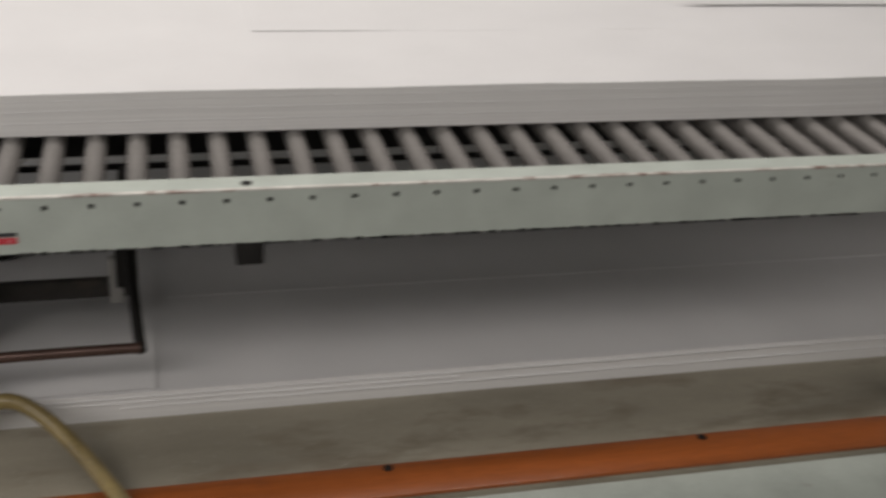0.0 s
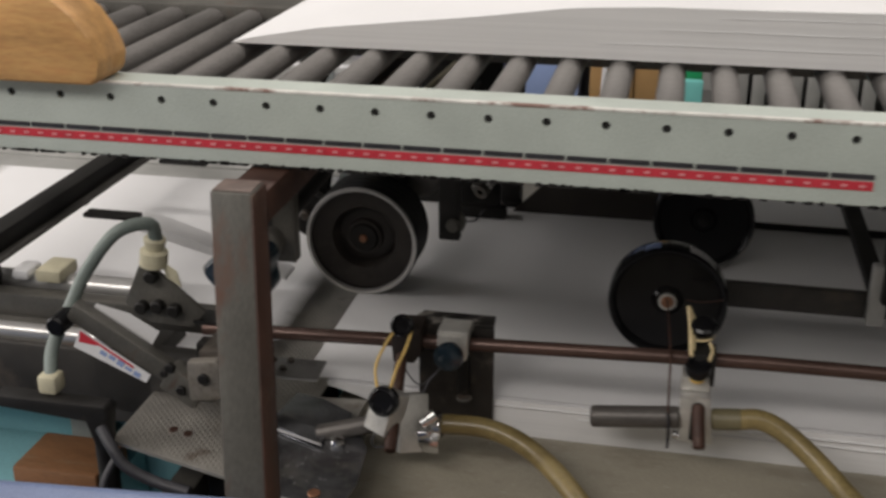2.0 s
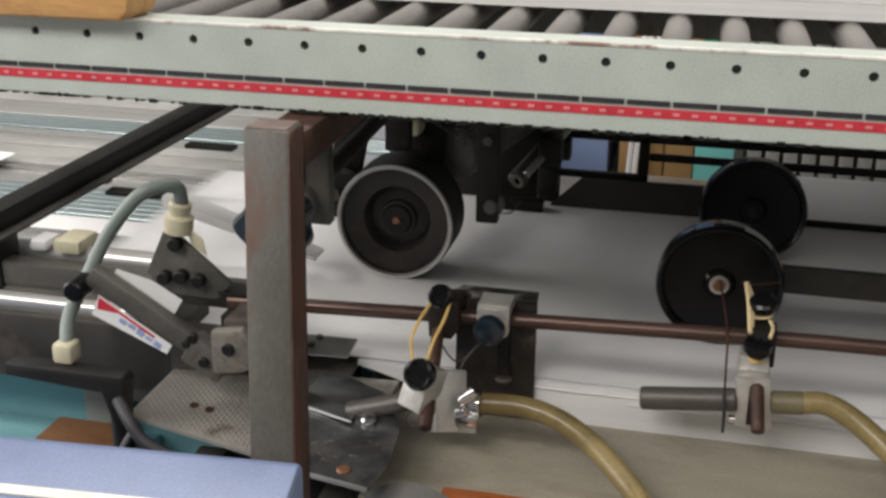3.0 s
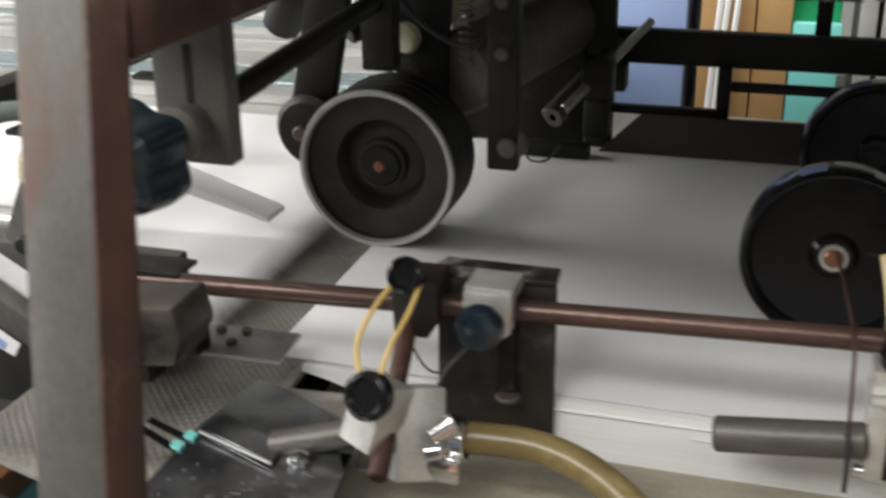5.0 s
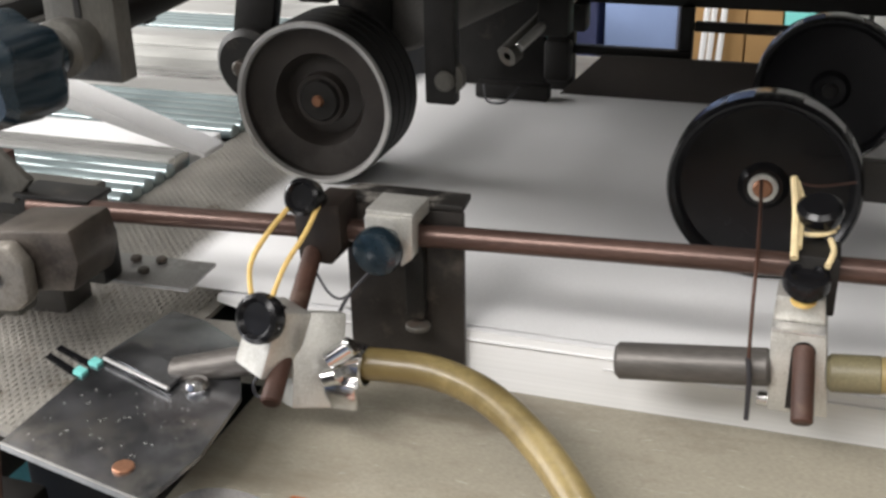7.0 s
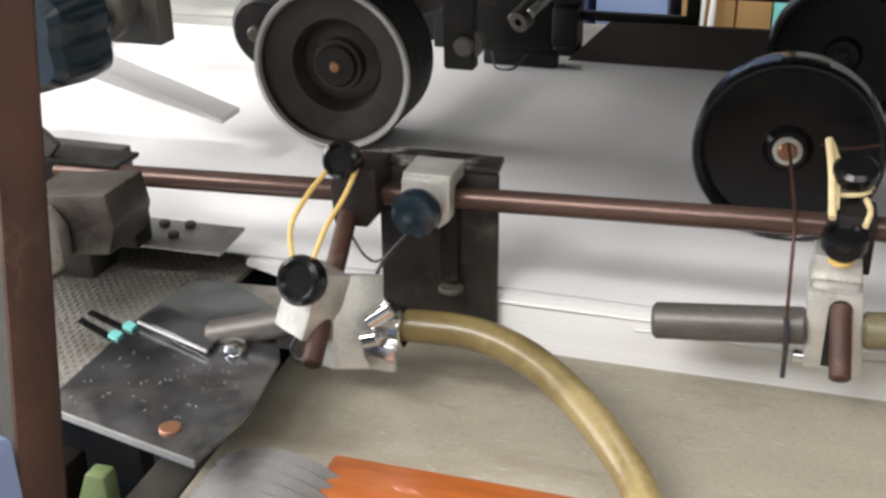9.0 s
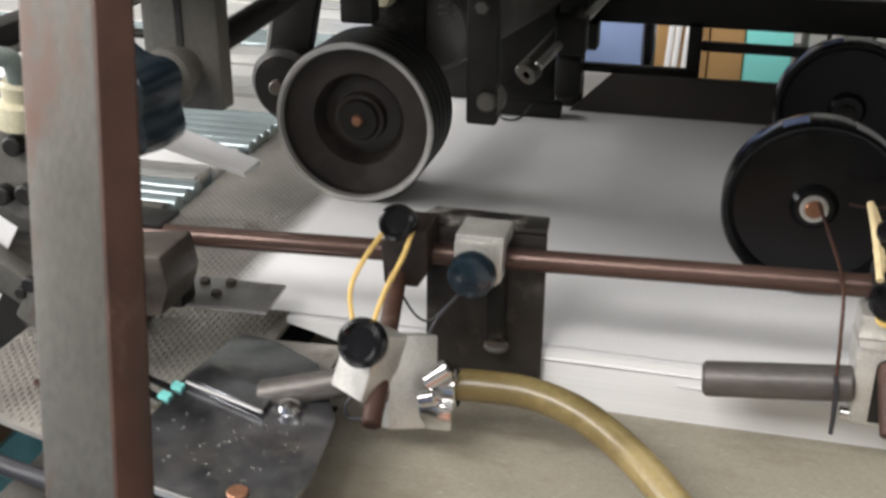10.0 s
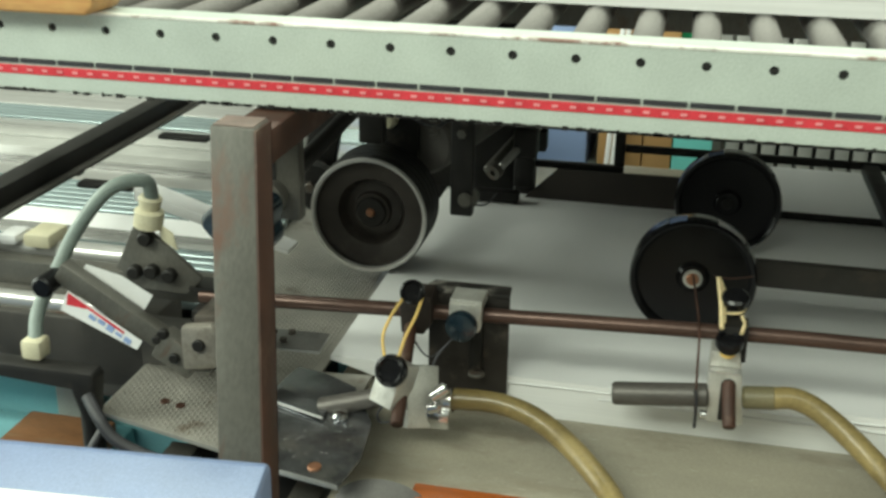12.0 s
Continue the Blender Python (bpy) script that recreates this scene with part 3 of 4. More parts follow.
part("stem", rod((-0.1165, 0.0970, 0.7825), (-0.1085, 0.0250, 0.7385), 0.0046), RUST, bl, "brown round stem")
small_knob(bl, (-0.1110, 0.0730, 0.8165), (0.10, 1, -0.42))


def along(at, way, spin):
    """A pose whose z runs along a direction, turned about it."""
    return Matrix.Translation(at) @ Vector(way).to_track_quat("Z", "Y").to_matrix().to_4x4() @ pose(0, 0, 0, 0, 0, spin)


part("nozzle_block", box(-0.0120, 0.0120, -0.0125, 0.0125, -0.0215, 0.0215, 0.0014), ALU, bl, "aluminium block", True, along((-0.1035, 0.0600, 0.7430), (-0.10, 0.42, 0.90), 24))
part("front_lug", box(-0.0105, 0.0105, -0.0095, 0.0095, -0.0160, 0.0160, 0.0014), ALU, bl, "pale smaller block", True, along((-0.1160, 0.0470, 0.7585), (0.22, 0.30, 0.93), 8))
small_knob(bl, (-0.1155, 0.0305, 0.7760), (0.22, 1, -0.38), 0.0114)
part("nozzle_tube", rod((-0.1715, 0.0500, 0.7300), (-0.1240, 0.0540, 0.7435), 0.0070), NOZZLE, bl, "grey round nozzle tube")
part("hose_clip", lathe([(0.0090, 0), (0.0102, 0.0008), (0.0102, 0.0090), (0.0090, 0.0098)], (-0.0865, 0.0600, 0.7430), (1, 0.0, 0.02), 28), CHROME, bl, "shiny worm-drive hose clip")
part("clip_screw", rod((-0.0900, 0.0470, 0.7510), (-0.0790, 0.0500, 0.7590), 0.0045, seg=12), CHROME, bl)
part("clip_screw", rod((-0.0920, 0.0450, 0.7430), (-0.0840, 0.0455, 0.7455), 0.0042, seg=12), CHROME, bl)
part("clip_band", box(-0.0930, -0.0775, 0.0460, 0.0520, 0.7270, 0.7395, 0.0012), CHROME, bl)
part("rubber_band", tube([(-0.1160, 0.0760, 0.8120), (-0.1220, 0.0600, 0.8020), (-0.1240, 0.0470, 0.7930), (-0.1205, 0.0390, 0.7800)], 0.0012, 8, 6), BAND, bl, "yellow rubber band")
part("rubber_band", tube([(-0.1035, 0.0780, 0.8130), (-0.1050, 0.0650, 0.8035), (-0.1090, 0.0500, 0.7930), (-0.1115, 0.0390, 0.7810)], 0.0012, 8, 6), BAND, bl, "yellow rubber band")
part("wire", tube([(-0.112, 0.086, 0.774), (-0.104, 0.082, 0.7660), (-0.097, 0.082, 0.7640), (-0.088, 0.084, 0.7730)], 0.0006, 6, 6), INK, bl, "thin dark wire")
part("wire", tube([(-0.0960, 0.070, 0.7580), (-0.092, 0.077, 0.7680), (-0.083, 0.084, 0.7790)], 0.0009, 6, 6), INK, bl, "thin dark wire")
part("wire", tube([(-0.1230, 0.050, 0.7400), (-0.1280, 0.047, 0.7330), (-0.1260, 0.046, 0.7270), (-0.1190, 0.046, 0.7280)], 0.0009, 6, 6), INK, bl, "thin dark wire")
solid("air_hose", tube([(-0.090, 0.0600, 0.7430), (-0.068, 0.0610, 0.7445), (-0.043, 0.0605, 0.7445), (-0.018, 0.0530, 0.7410), (0.006, 0.0380, 0.7335), (0.026, 0.0180, 0.7260), (0.039, -0.001, 0.7218), (0.048, -0.028, 0.7190), (0.055, -0.062, 0.7135), (0.055, -0.128, 0.700), (0.055, -0.135, 0.60)], 0.0076, 18, 8), HOSE, "yellowed clear plastic air hose", "hose", "air hoses")

# blower beside the rubber wheel
b2 = thing("side_blower", "air blower nozzle on an aluminium block beside a wheel", "blower")
part("rod_block", box(0.0985, 0.1180, 0.0930, 0.1130, 0.7800, 0.8060, 0.001), BLACKENED, b2, "black clamp on the rod")
blk = part("nozzle_block", prism([(0.0960, 0.7395), (0.1205, 0.7395), (0.1160, 0.7775), (0.0942, 0.7775)], "y", 0.0800, 0.1060, 0.0012), ALU, b2, "aluminium block")
part("upper_step", prism([(0.0946, 0.7777), (0.1156, 0.7777), (0.1140, 0.7895), (0.0950, 0.7895)], "y", 0.0880, 0.1055, 0.0010), ALU, blk, "set-back upper step")
# brighter metal along the top of the step
part("shoulder", box(0.0944, 0.1158, 0.0797, 0.0880, 0.7768, 0.7782, 0.0004), RIM, blk, "brighter strip on the shoulder")
# flat dark inlay draws the shaded depth of the rounded slot
slot = lathe([(0, 0), (0.0048, 0), (0.0048, 0.0006), (0, 0.0006)], (0.1080, 0.0794, 0.7690), (0, 1, 0), 20)
box(0.1032, 0.1128, 0.0795, 0.0799, 0.7420, 0.7690, 0, slot)
part("slot", slot, DARK, blk, "dark rounded slot", False)
part("stem", rod((0.1080, 0.0820, 0.7705), (0.1102, 0.0590, 0.7480), 0.0045), RUST, b2, "brown round stem")
tube2 = part("nozzle_tube", rod((0.0312, 0.084, 0.7508), (0.0960, 0.084, 0.7578), 0.0082), NOZZLE, b2, "grey round nozzle tube")
part("hose_stub", rod((0.1180, 0.084, 0.7590), (0.1400, 0.084, 0.7612), 0.0080), mat("olive_stub", (0.16, 0.14, 0.08), 0.4, 0, 0.15, 60), b2, "dark olive hose end")
part("set_screw", rod((0.0915, 0.084, 0.7425), (0.0965, 0.084, 0.7425), 0.0030, seg=12), CHROME, b2)
part("washer", lathe([(0, 0), (0.0052, 0), (0.0052, 0.0016), (0.0034, 0.0018), (0.0034, 0.0050), (0, 0.0050)], (0.1055, 0.0885, 0.7880), (0, -0.25, 1), 20), BAND, b2, "yellowed washer")
part("knob", lathe([(0, 0), (0.0060, 0), (0.0072, 0.0012), (0.0074, 0.0032), (0.0094, 0.0044), (0.0096, 0.0080), (0.0088, 0.0102), (0.0066, 0.0108), (0.0058, 0.0090), (0, 0.0090)], (0.1058, 0.0900, 0.7905), (0, -0.25, 1), 24), BAKELITE, b2, "black round knob with a hollow top")
part("knob", lathe([(0, 0), (0.0074, 0), (0.0094, 0.0016), (0.0098, 0.0046), (0.0086, 0.0082), (0.0062, 0.0110), (0.0056, 0.0200), (0, 0.0200)], (0.1078, 0.1130, 0.8215), (0.05, 0.35, -1), 28), BAKELITE, b2, "black round knob")
OLDBAND = mat("pale_rubber_band", (0.74, 0.60, 0.34), 0.55, 0, 0.12, 120)
part("rubber_band", tube([(0.0962, 0.1290, 0.8262), (0.0985, 0.1150, 0.8170), (0.0992, 0.1030, 0.8120), (0.1000, 0.0905, 0.8055)], 0.0017, 8, 6), OLDBAND, b2, "pale yellow rubber band")
part("rubber_band", tube([(0.0972, 0.1280, 0.8250), (0.1015, 0.1200, 0.8165), (0.1010, 0.1110, 0.8130), (0.1010, 0.0960, 0.8080)], 0.0016, 8, 6), OLDBAND, b2, "pale yellow rubber band")
part("rubber_band", tube([(0.1135, 0.1080, 0.8080), (0.1150, 0.0980, 0.8070), (0.1130, 0.0890, 0.8040)], 0.0013, 8, 6), OLDBAND, b2, "pale yellow rubber band")
ring = [(0.1078 + 0.0080 * math.cos(k * math.pi / 6), 0.1160 + 0.0080 * math.sin(k * math.pi / 6), 0.8095 + 0.0012 * math.cos(k * math.pi / 6)) for k in range(12)]
part("rubber_band", tube(ring, 0.0011, 8, 3), OLDBAND, b2, "pale yellow rubber band round the knob")
part("wire", tube([(0.0885, 0.0745, 0.7370), (0.0870, 0.0745, 0.7640), (0.0862, 0.0780, 0.7850), (0.0855, 0.0930, 0.8020), (0.0830, 0.1500, 0.8010), (0.0805, 0.1960, 0.7990)], 0.0009, 6, 4), RUST, b2, "thin brown wire")
part("wire", tube([(0.0866, 0.0744, 0.7660), (0.0880, 0.0735, 0.7560), (0.0884, 0.0740, 0.7370)], 0.0011, 6, 4), INK, b2, "thin dark wire")
part("wire", tube([(0.0960, 0.2030, 0.7975), (0.1080, 0.2020, 0.7970), (0.1250, 0.2010, 0.8010)], 0.0008, 6, 4), RUST, b2, "thin brown wire")
solid("air_hose", tube([(0.137, 0.084, 0.7608), (0.153, 0.084, 0.7622), (0.171, 0.079, 0.7560), (0.193, 0.064, 0.7440), (0.215, 0.040, 0.7320), (0.238, 0.004, 0.7240), (0.258, -0.038, 0.7215), (0.274, -0.080, 0.7140), (0.283, -0.128, 0.700), (0.285, -0.135, 0.60)], 0.0076, 18, 8), HOSE, "yellowed clear plastic air hose", "hose", "air hoses")

# ---- wheels ----
WHEELS = []


def rubber_wheel(at, r, width, label, glossy):
    """A wheel on the y axis: a dished disc with a lip, a tyre and a bolt."""
    w = thing("pressure_wheel", label, "wheel", "wheels on the paper", at)
    if glossy:
        part("disc", lathe([(0, 0.006), (0.010, 0.006), (0.013, 0.009), (r * 0.50, 0.0085), (r * 0.86, 0.007), (r * 0.93, 0.001), (r * 0.97, 0.0), (r, 0.003), (r, width - 0.003), (r * 0.97, width), (0, width)], (0, 0, 0), (0, 1, 0), 72), GLOSS, w, "glossy black dished disc")
        if at[1] < 0.4:
          part("bearing", lathe([(0.0045, 0.0045), (0.0062, 0.004), (0.0075, 0.0045), (0.0078, 0.007)], (0, 0, 0), (0, 1, 0), 32), ALU, w, "pale worn ring")
        part("bolt", lathe([(0, 0.003), (0.004, 0.003), (0.0052, 0.0042), (0.0052, 0.008)], (0, 0, 0), (0, 1, 0), 28), COPPER if at[1] < 0.4 else DARK, w, "copper-coloured bolt" if at[1] < 0.4 else "dark bolt")
        # blue and white patches imitate reflections on the glossy tread
        for a0, a1, m_ in ((100, 116, SKYBLUE), (42, 72, WHITEP), (20, 34, WHITEP)):
            bm = bmesh.new()
            ring = [[bm.verts.new((-r * 1.004 * -math.cos(radians(a0 + (a1 - a0) * k / 8)), yy, r * 1.004 * math.sin(radians(a0 + (a1 - a0) * k / 8)))) for k in range(9)] for yy in (0.0045, width * 0.7)]
            for k in range(8):
                bm.faces.new([ring[0][k], ring[0][k + 1], ring[1][k + 1], ring[1][k]])
            bmesh.ops.solidify(bm, geom=bm.faces[:], thickness=0.0003)
            part("reflection_patch", bm, m_, w, "pale reflection painted on the tread")
    else:
        part("disc", lathe([(0, 0.014), (0.009, 0.013), (0.0165, 0.013), (0.0175, 0.020), (0.026, 0.022), (0.031, 0.012), (0.040, 0.009), (r * 0.90, 0.008), (r * 0.915, 0.003)], (0, 0, 0), (0, 1, 0), 72), mat("dull_brown_black", (0.030, 0.025, 0.022), 0.45, 0.2, 0.25, 40, (0.05, 0.043, 0.038), 0.60), w, "dished dark disc")
        part("rim", lathe([(r * 0.905, 0.0035), (r * 0.925, 0.0), (r * 0.975, 0.0), (r * 0.99, 0.0025)], (0, 0, 0), (0, 1, 0), 72), RIM, w, "bright worn ring")
        tyre = [(r * 0.985, 0.002), (r, 0.004)]
        for k in range(4):
            y = 0.006 + k * (width - 0.010) / 4
            tyre += [(r, y), (r, y + (width - 0.010) / 4 - 0.002), (r * 0.965, y + (width - 0.010) / 4 - 0.0014), (r * 0.965, y + (width - 0.010) / 4 - 0.0004)]
        tyre += [(r, width - 0.003), (r * 0.97, width), (0, width)]
        part("tyre", lathe(tyre, (0, 0, 0), (0, 1, 0), 72), RUBBER, w, "grooved black rubber tyre")
        part("hub", lathe([(0, 0.010), (0.0125, 0.010), (0.014, 0.012), (0.014, 0.018)], (0, 0, 0), (0, 1, 0), 40), DARK, w)
        part("bolt", lathe([(0, 0.0075), (0.003, 0.0075), (0.004, 0.009), (0.004, 0.012)], (0, 0, 0), (0, 1, 0), 20), COPPER, w, "small copper bolt")
    WHEELS.append(w)
    return w


rubber_wheel((-0.2025, 0.2830, 0.7905), 0.0540, 0.052, "grooved black rubber wheel with a bright ring, on paper", False)
rubber_wheel((0.0808, 0.2140, 0.7868), 0.0490, 0.024, "glossy black wheel with copper bolt, on paper", True)
rubber_wheel((0.1105, 0.4080, 0.7868), 0.0490, 0.024, "glossy black wheel behind another one, on paper", True)

# carriage behind the grooved wheel
car = thing("wheel_carriage", "dark steel carriage with rods and a grey roller", "carriage")
part("fork_plate", prism([(-0.222, 0.905), (-0.200, 0.925), (-0.170, 0.925), (-0.176, 0.80), (-0.206, 0.80)], "y", 0.354, 0.362, 0.001), DARK, car)
part("strut", box(-0.132, -0.112, 0.300, 0.312, 0.792, 0.93, 0.002), DARK, car, "dark flat strut")
part("pin", lathe([(0, 0), (0.005, 0), (0.0065, 0.0015), (0.0065, 0.006), (0.0105, 0.007), (0.0105, 0.016), (0, 0.016)], (-0.118, 0.296, 0.808), (0, 1, 0), 24), STEEL, car, "ringed steel pin")
part("strut", box(-0.214, -0.192, 0.296, 0.312, 0.853, 0.93, 0.002), DARK, car, "dark flat strut")
part("grey_roller", lathe([(0, 0), (0.026, 0), (0.029, 0.003), (0.029, 0.21), (0, 0.21)], (-0.170, 0.358, 0.838), (0.20, 1, 0.02), 32), mat("grey_rubber", (0.115, 0.108, 0.100), 0.6, 0.1, 0.25, 40), car, "grey rubber roller")
# added dark plate blocks the bright see-through gap behind the carriage
part("gap_plate", box(-0.215, -0.112, 0.540, 0.552, 0.7375, 0.93, 0.002), DARK, car, "dark plate added to fill the gap behind")
part("tie_rod", rod((-0.128, 0.47, 0.782), (-0.085, 0.56, 0.826), 0.006), STEEL, car, "grey steel rod")
part("cream_tube", rod((-0.205, 0.350, 0.862), (-0.150, 0.52, 0.905), 0.011), CREAM, car, "dirty cream tube")
part("bar", rod((-0.235, 0.33, 0.868), (-0.130, 0.46, 0.912), 0.0065), DARK, car)
part("chrome_cylinder", rod((-0.300, 0.43, 0.850), (-0.272, 0.335, 0.812), 0.012), CHROME, car, "shiny chrome cylinder")
part("disc", lathe([(0, 0), (0.022, 0), (0.026, 0.004), (0.026, 0.016), (0.022, 0.020), (0, 0.020)], (-0.258, 0.305, 0.805), (0.1, 1, 0.1), 32), DARK, car, "dark round flange")
part("disc_screw", rod((-0.262, 0.299, 0.806), (-0.262, 0.306, 0.806), 0.005, seg=14), STEEL, car)
part("disc_arm", prism([(-0.276, 0.80), (-0.248, 0.80), (-0.222, 0.93), (-0.252, 0.93)], "y", 0.313, 0.325, 0.001), DARK, car)
part("elbow_joint", tube([(-0.345, 0.46, 0.845), (-0.325, 0.45, 0.875), (-0.300, 0.46, 0.905), (-0.30, 0.46, 0.93)], 0.016, 14, 5), BLACKENED, car, "black elbow")
for x, z in ((-0.122, 0.900), (-0.122, 0.868), (-0.203, 0.905), (-0.203, 0.872)):
    part("bolt", lathe([(0, 0), (0.0038, 0), (0.0046, 0.001), (0.0046, 0.0036), (0, 0.0036)], (x, 0.2965, z), (0, 1, 0), 6), STEEL, car, "hexagonal bolt head")
part("bolt", rod((-0.186, 0.3505, 0.826), (-0.186, 0.3545, 0.826), 0.0055, seg=6), STEEL, car, "hexagonal bolt head")
part("guide_rod", rod((-0.112, 0.455, 0.792), (-0.062, 0.560, 0.842), 0.0038), RIM, car, "bright thin steel rod")
part("rod_eye", lathe([(0.003, 0), (0.008, 0), (0.008, 0.010), (0.003, 0.010)], (-0.120, 0.452, 0.786), (0.4, 1, 0.3), 20), STEEL, car)
part("rod_clamp", box(-0.104, -0.080, 0.478, 0.500, 0.796, 0.826, 0.003), DARK, car)
part("spring", tube([(-0.150 + 0.0045 * math.cos(k * 1.05), 0.318 + 0.0045 * math.sin(k * 1.05), 0.856 + 0.00075 * k) for k in range(60)], 0.0008, 6, 1), STEEL, car, "small coil spring")
part("cable", tube([(-0.205, 0.318, 0.935), (-0.186, 0.312, 0.890), (-0.150, 0.316, 0.868), (-0.128, 0.330, 0.888), (-0.105, 0.360, 0.930)], 0.0018, 8, 8), INK, car, "sagging black cable")
part("cable", tube([(-0.290, 0.375, 0.930), (-0.262, 0.370, 0.880), (-0.228, 0.372, 0.872), (-0.205, 0.360, 0.910)], 0.0016, 8, 8), INK, car, "sagging black cable")
part("foot_bar", box(-0.160, -0.100, 0.500, 0.516, 0.7380, 0.750, 0.002), BLACKENED, car)
part("cable", tube([(-0.152, 0.498, 0.750), (-0.146, 0.488, 0.7395), (-0.132, 0.488, 0.7395), (-0.122, 0.498, 0.750)], 0.0009, 6, 6), INK, car, "thin black wire")

# far frame
fr = thing("far_side_frame", "blackened steel side frame behind the paper", "frame")
part("long_bar", box(-0.23, 1.48, 0.553, 0.567, 0.808, 0.836, 0.0015), BLACKENED, fr, "dark flat bar")
part("lower_bar", box(0.006, 1.48, 0.550, 0.556, 0.7895, 0.7975, 0.001), BLACKENED, fr)
part("upright", box(-0.110, -0.088, 0.540, 0.552, 0.728, 0.93, 0.0015), BLACKENED, fr)
part("upright", box(-0.005, 0.006, 0.545, 0.552, 0.766, 0.810, 0.0015), BLACKENED, fr)
part("upright", box(0.066, 0.078, 0.568, 0.578, 0.810, 0.95, 0.0015), BLACKENED, fr)
part("sill", box(-0.100, 0.006, 0.540, 0.550, 0.7685, 0.7755, 0.0015), BLACKENED, fr)
part("dark_plate", prism([(-0.106, 0.7280), (-0.0625, 0.7715), (0.125, 0.7730), (0.125, 0.7280)], "y", 0.529, 0.533), mat("dark_brown_plate", (0.040, 0.033, 0.028), 0.6, 0.1, 0.2, 20), fr, "dark brown plate with a slanted end")
part("low_strip", box(0.125, 1.48, 0.529, 0.533, 0.7372, 0.7450, 0.001), BLACKENED, fr, "thin dark strip on the paper")
part("clamp", box(-0.104, -0.076, 0.525, 0.545, 0.790, 0.812, 0.002), BLACKENED, fr)
part("clamp", box(-0.110, -0.088, 0.525, 0.541, 0.748, 0.782, 0.004), BLACKENED, fr)
for x in (-0.21, 1.44):
    part("support", box(x, x + 0.03, 0.568, 0.590, 0, 0.90, 0.002), BLACKENED, fr)

# ---- left: suction drum, plates and the folding unit ----
drum = thing("perforated_incline", "grey perforated metal plate sloping below the moving sheets", "plate")


def incline(x):
    return 0.7210 + 0.045 * (x + 0.29)


def on_incline(outline, lift, thick, cuts=1):
    """A flat piece of sheet that follows the slope."""
    bm = bmesh.new()
    a = [bm.verts.new((x, y, incline(x) + lift)) for x, y in outline]
    b = [bm.verts.new((x, y, incline(x) + lift - thick)) for x, y in outline]
    bm.faces.new(a)
    bm.faces.new(b[::-1])
    for k in range(len(a)):
        j = (k + 1) % len(a)
        bm.faces.new([a[k], b[k], b[j], a[j]])
    return bm




def near_edge(x):
    """The sheet's slanting near edge."""
    return 0.025 - 0.32 * (x + 0.331)


part("sheet_metal", on_incline([(-0.331, near_edge(-0.331)), (-0.150, near_edge(-0.150)), (-0.150, 0.1105), (-0.190, 0.1105), (-0.190, 0.50), (-0.331, 0.50)], 0.0, 0.003), DRUM, drum, "perforated ribbed sheet metal", False)
bm = bmesh.new()
for i in range(48):
    for j in range(84):
        x = -0.3280 + i * 0.0036
        y = near_edge(x) + 0.004 + j * 0.0056 + (i % 2) * 0.0028
        if x > -0.196:
            continue
        quad = [bm.verts.new((x + u, y + v, incline(x + u) + 0.0001)) for u, v in ((-0.0013, 0), (0, -0.0025), (0.0013, 0), (0, 0.0025))]
        peak = [bm.verts.new((x, y + v, incline(x) + 0.0009)) for v in (-0.0012, 0.0012)]
        for f in ((quad[0], quad[1], peak[0]), (quad[1], quad[2], peak[0]), (quad[2], quad[3], peak[1]), (quad[3], quad[0], peak[1])):
            bm.faces.new(f)
        bm.faces.new((quad[2], peak[1], peak[0]))
        bm.faces.new((quad[0], peak[0], peak[1]))
tagged(part("rib", bm, DRUM, drum, "rows of small pressed ribs", False), kind="stuff")
for x in (-0.288, -0.274):
    part("screw", rod((x, 0.0455 - 0.3 * (x + 0.288), incline(x) - 0.001), (x + 0.0004, 0.0455 - 0.3 * (x + 0.288), incline(x) + 0.0009), 0.0042, seg=14), RUST, drum, "rusty screw head")
for y in (0.05, 0.45):
    part("stand", box(-0.27, -0.22, y, y + 0.02, 0, incline(-0.27) - 0.004, 0.003), DARK, drum)
part("under_bar", box(-0.285, -0.262, -0.030, 0.045, 0.665, 0.690, 0.002), STEEL, drum, "grey bar below the plate")
part("under_bar", box(-0.250, -0.215, -0.040, 0.003, 0.660, 0.690, 0.003), BLACKENED, drum, "black bar below the plate")

plate = thing("deflector_plate", "polished dark steel plate with slots and two fingers", "plate")
part("sheet_metal", on_incline([(-0.2150, -0.0210), (-0.1290, -0.0440), (-0.1235, -0.0100), (-0.1290, 0.0360), (-0.1550, 0.0840), (-0.1840, 0.1020), (-0.2080, 0.1095), (-0.2160, 0.0620)], 0.0034, 0.0022), POLISHED, plate, "scratched polished sheet metal", False)
part("flap", on_incline([(-0.2070, 0.0700), (-0.1640, 0.0480), (-0.1640, 0.0330), (-0.2110, 0.0545)], 0.0062, 0.0016), POLISHED, plate, "raised polished flap", False)
random.seed(21)
bm = bmesh.new()
for k in range(46):
    x, y, a, w = random.uniform(-0.208, -0.135), random.uniform(-0.018, 0.030), random.uniform(0, 6.3), random.uniform(0.0004, 0.0015)
    h = random.uniform(0.00012, 0.0003)
    dx, dy = w * math.cos(a), w * math.sin(a)
    bm.faces.new([bm.verts.new((px, py, incline(px) + 0.0038)) for px, py in ((x - dx, y - dy), (x + h * dy / w, y - h * dx / w), (x + dx, y + dy), (x - h * dy / w, y + h * dx / w))])
tagged(part("scratch", bm, ALU, plate, "pale scratches and paper dust", False), kind="stuff")
part("bright_edge", on_incline([(-0.2150, -0.0222), (-0.1290, -0.0452), (-0.1290, -0.0440), (-0.2150, -0.0210)], 0.0036, 0.003), RIM, plate, "bright cut edge", False)
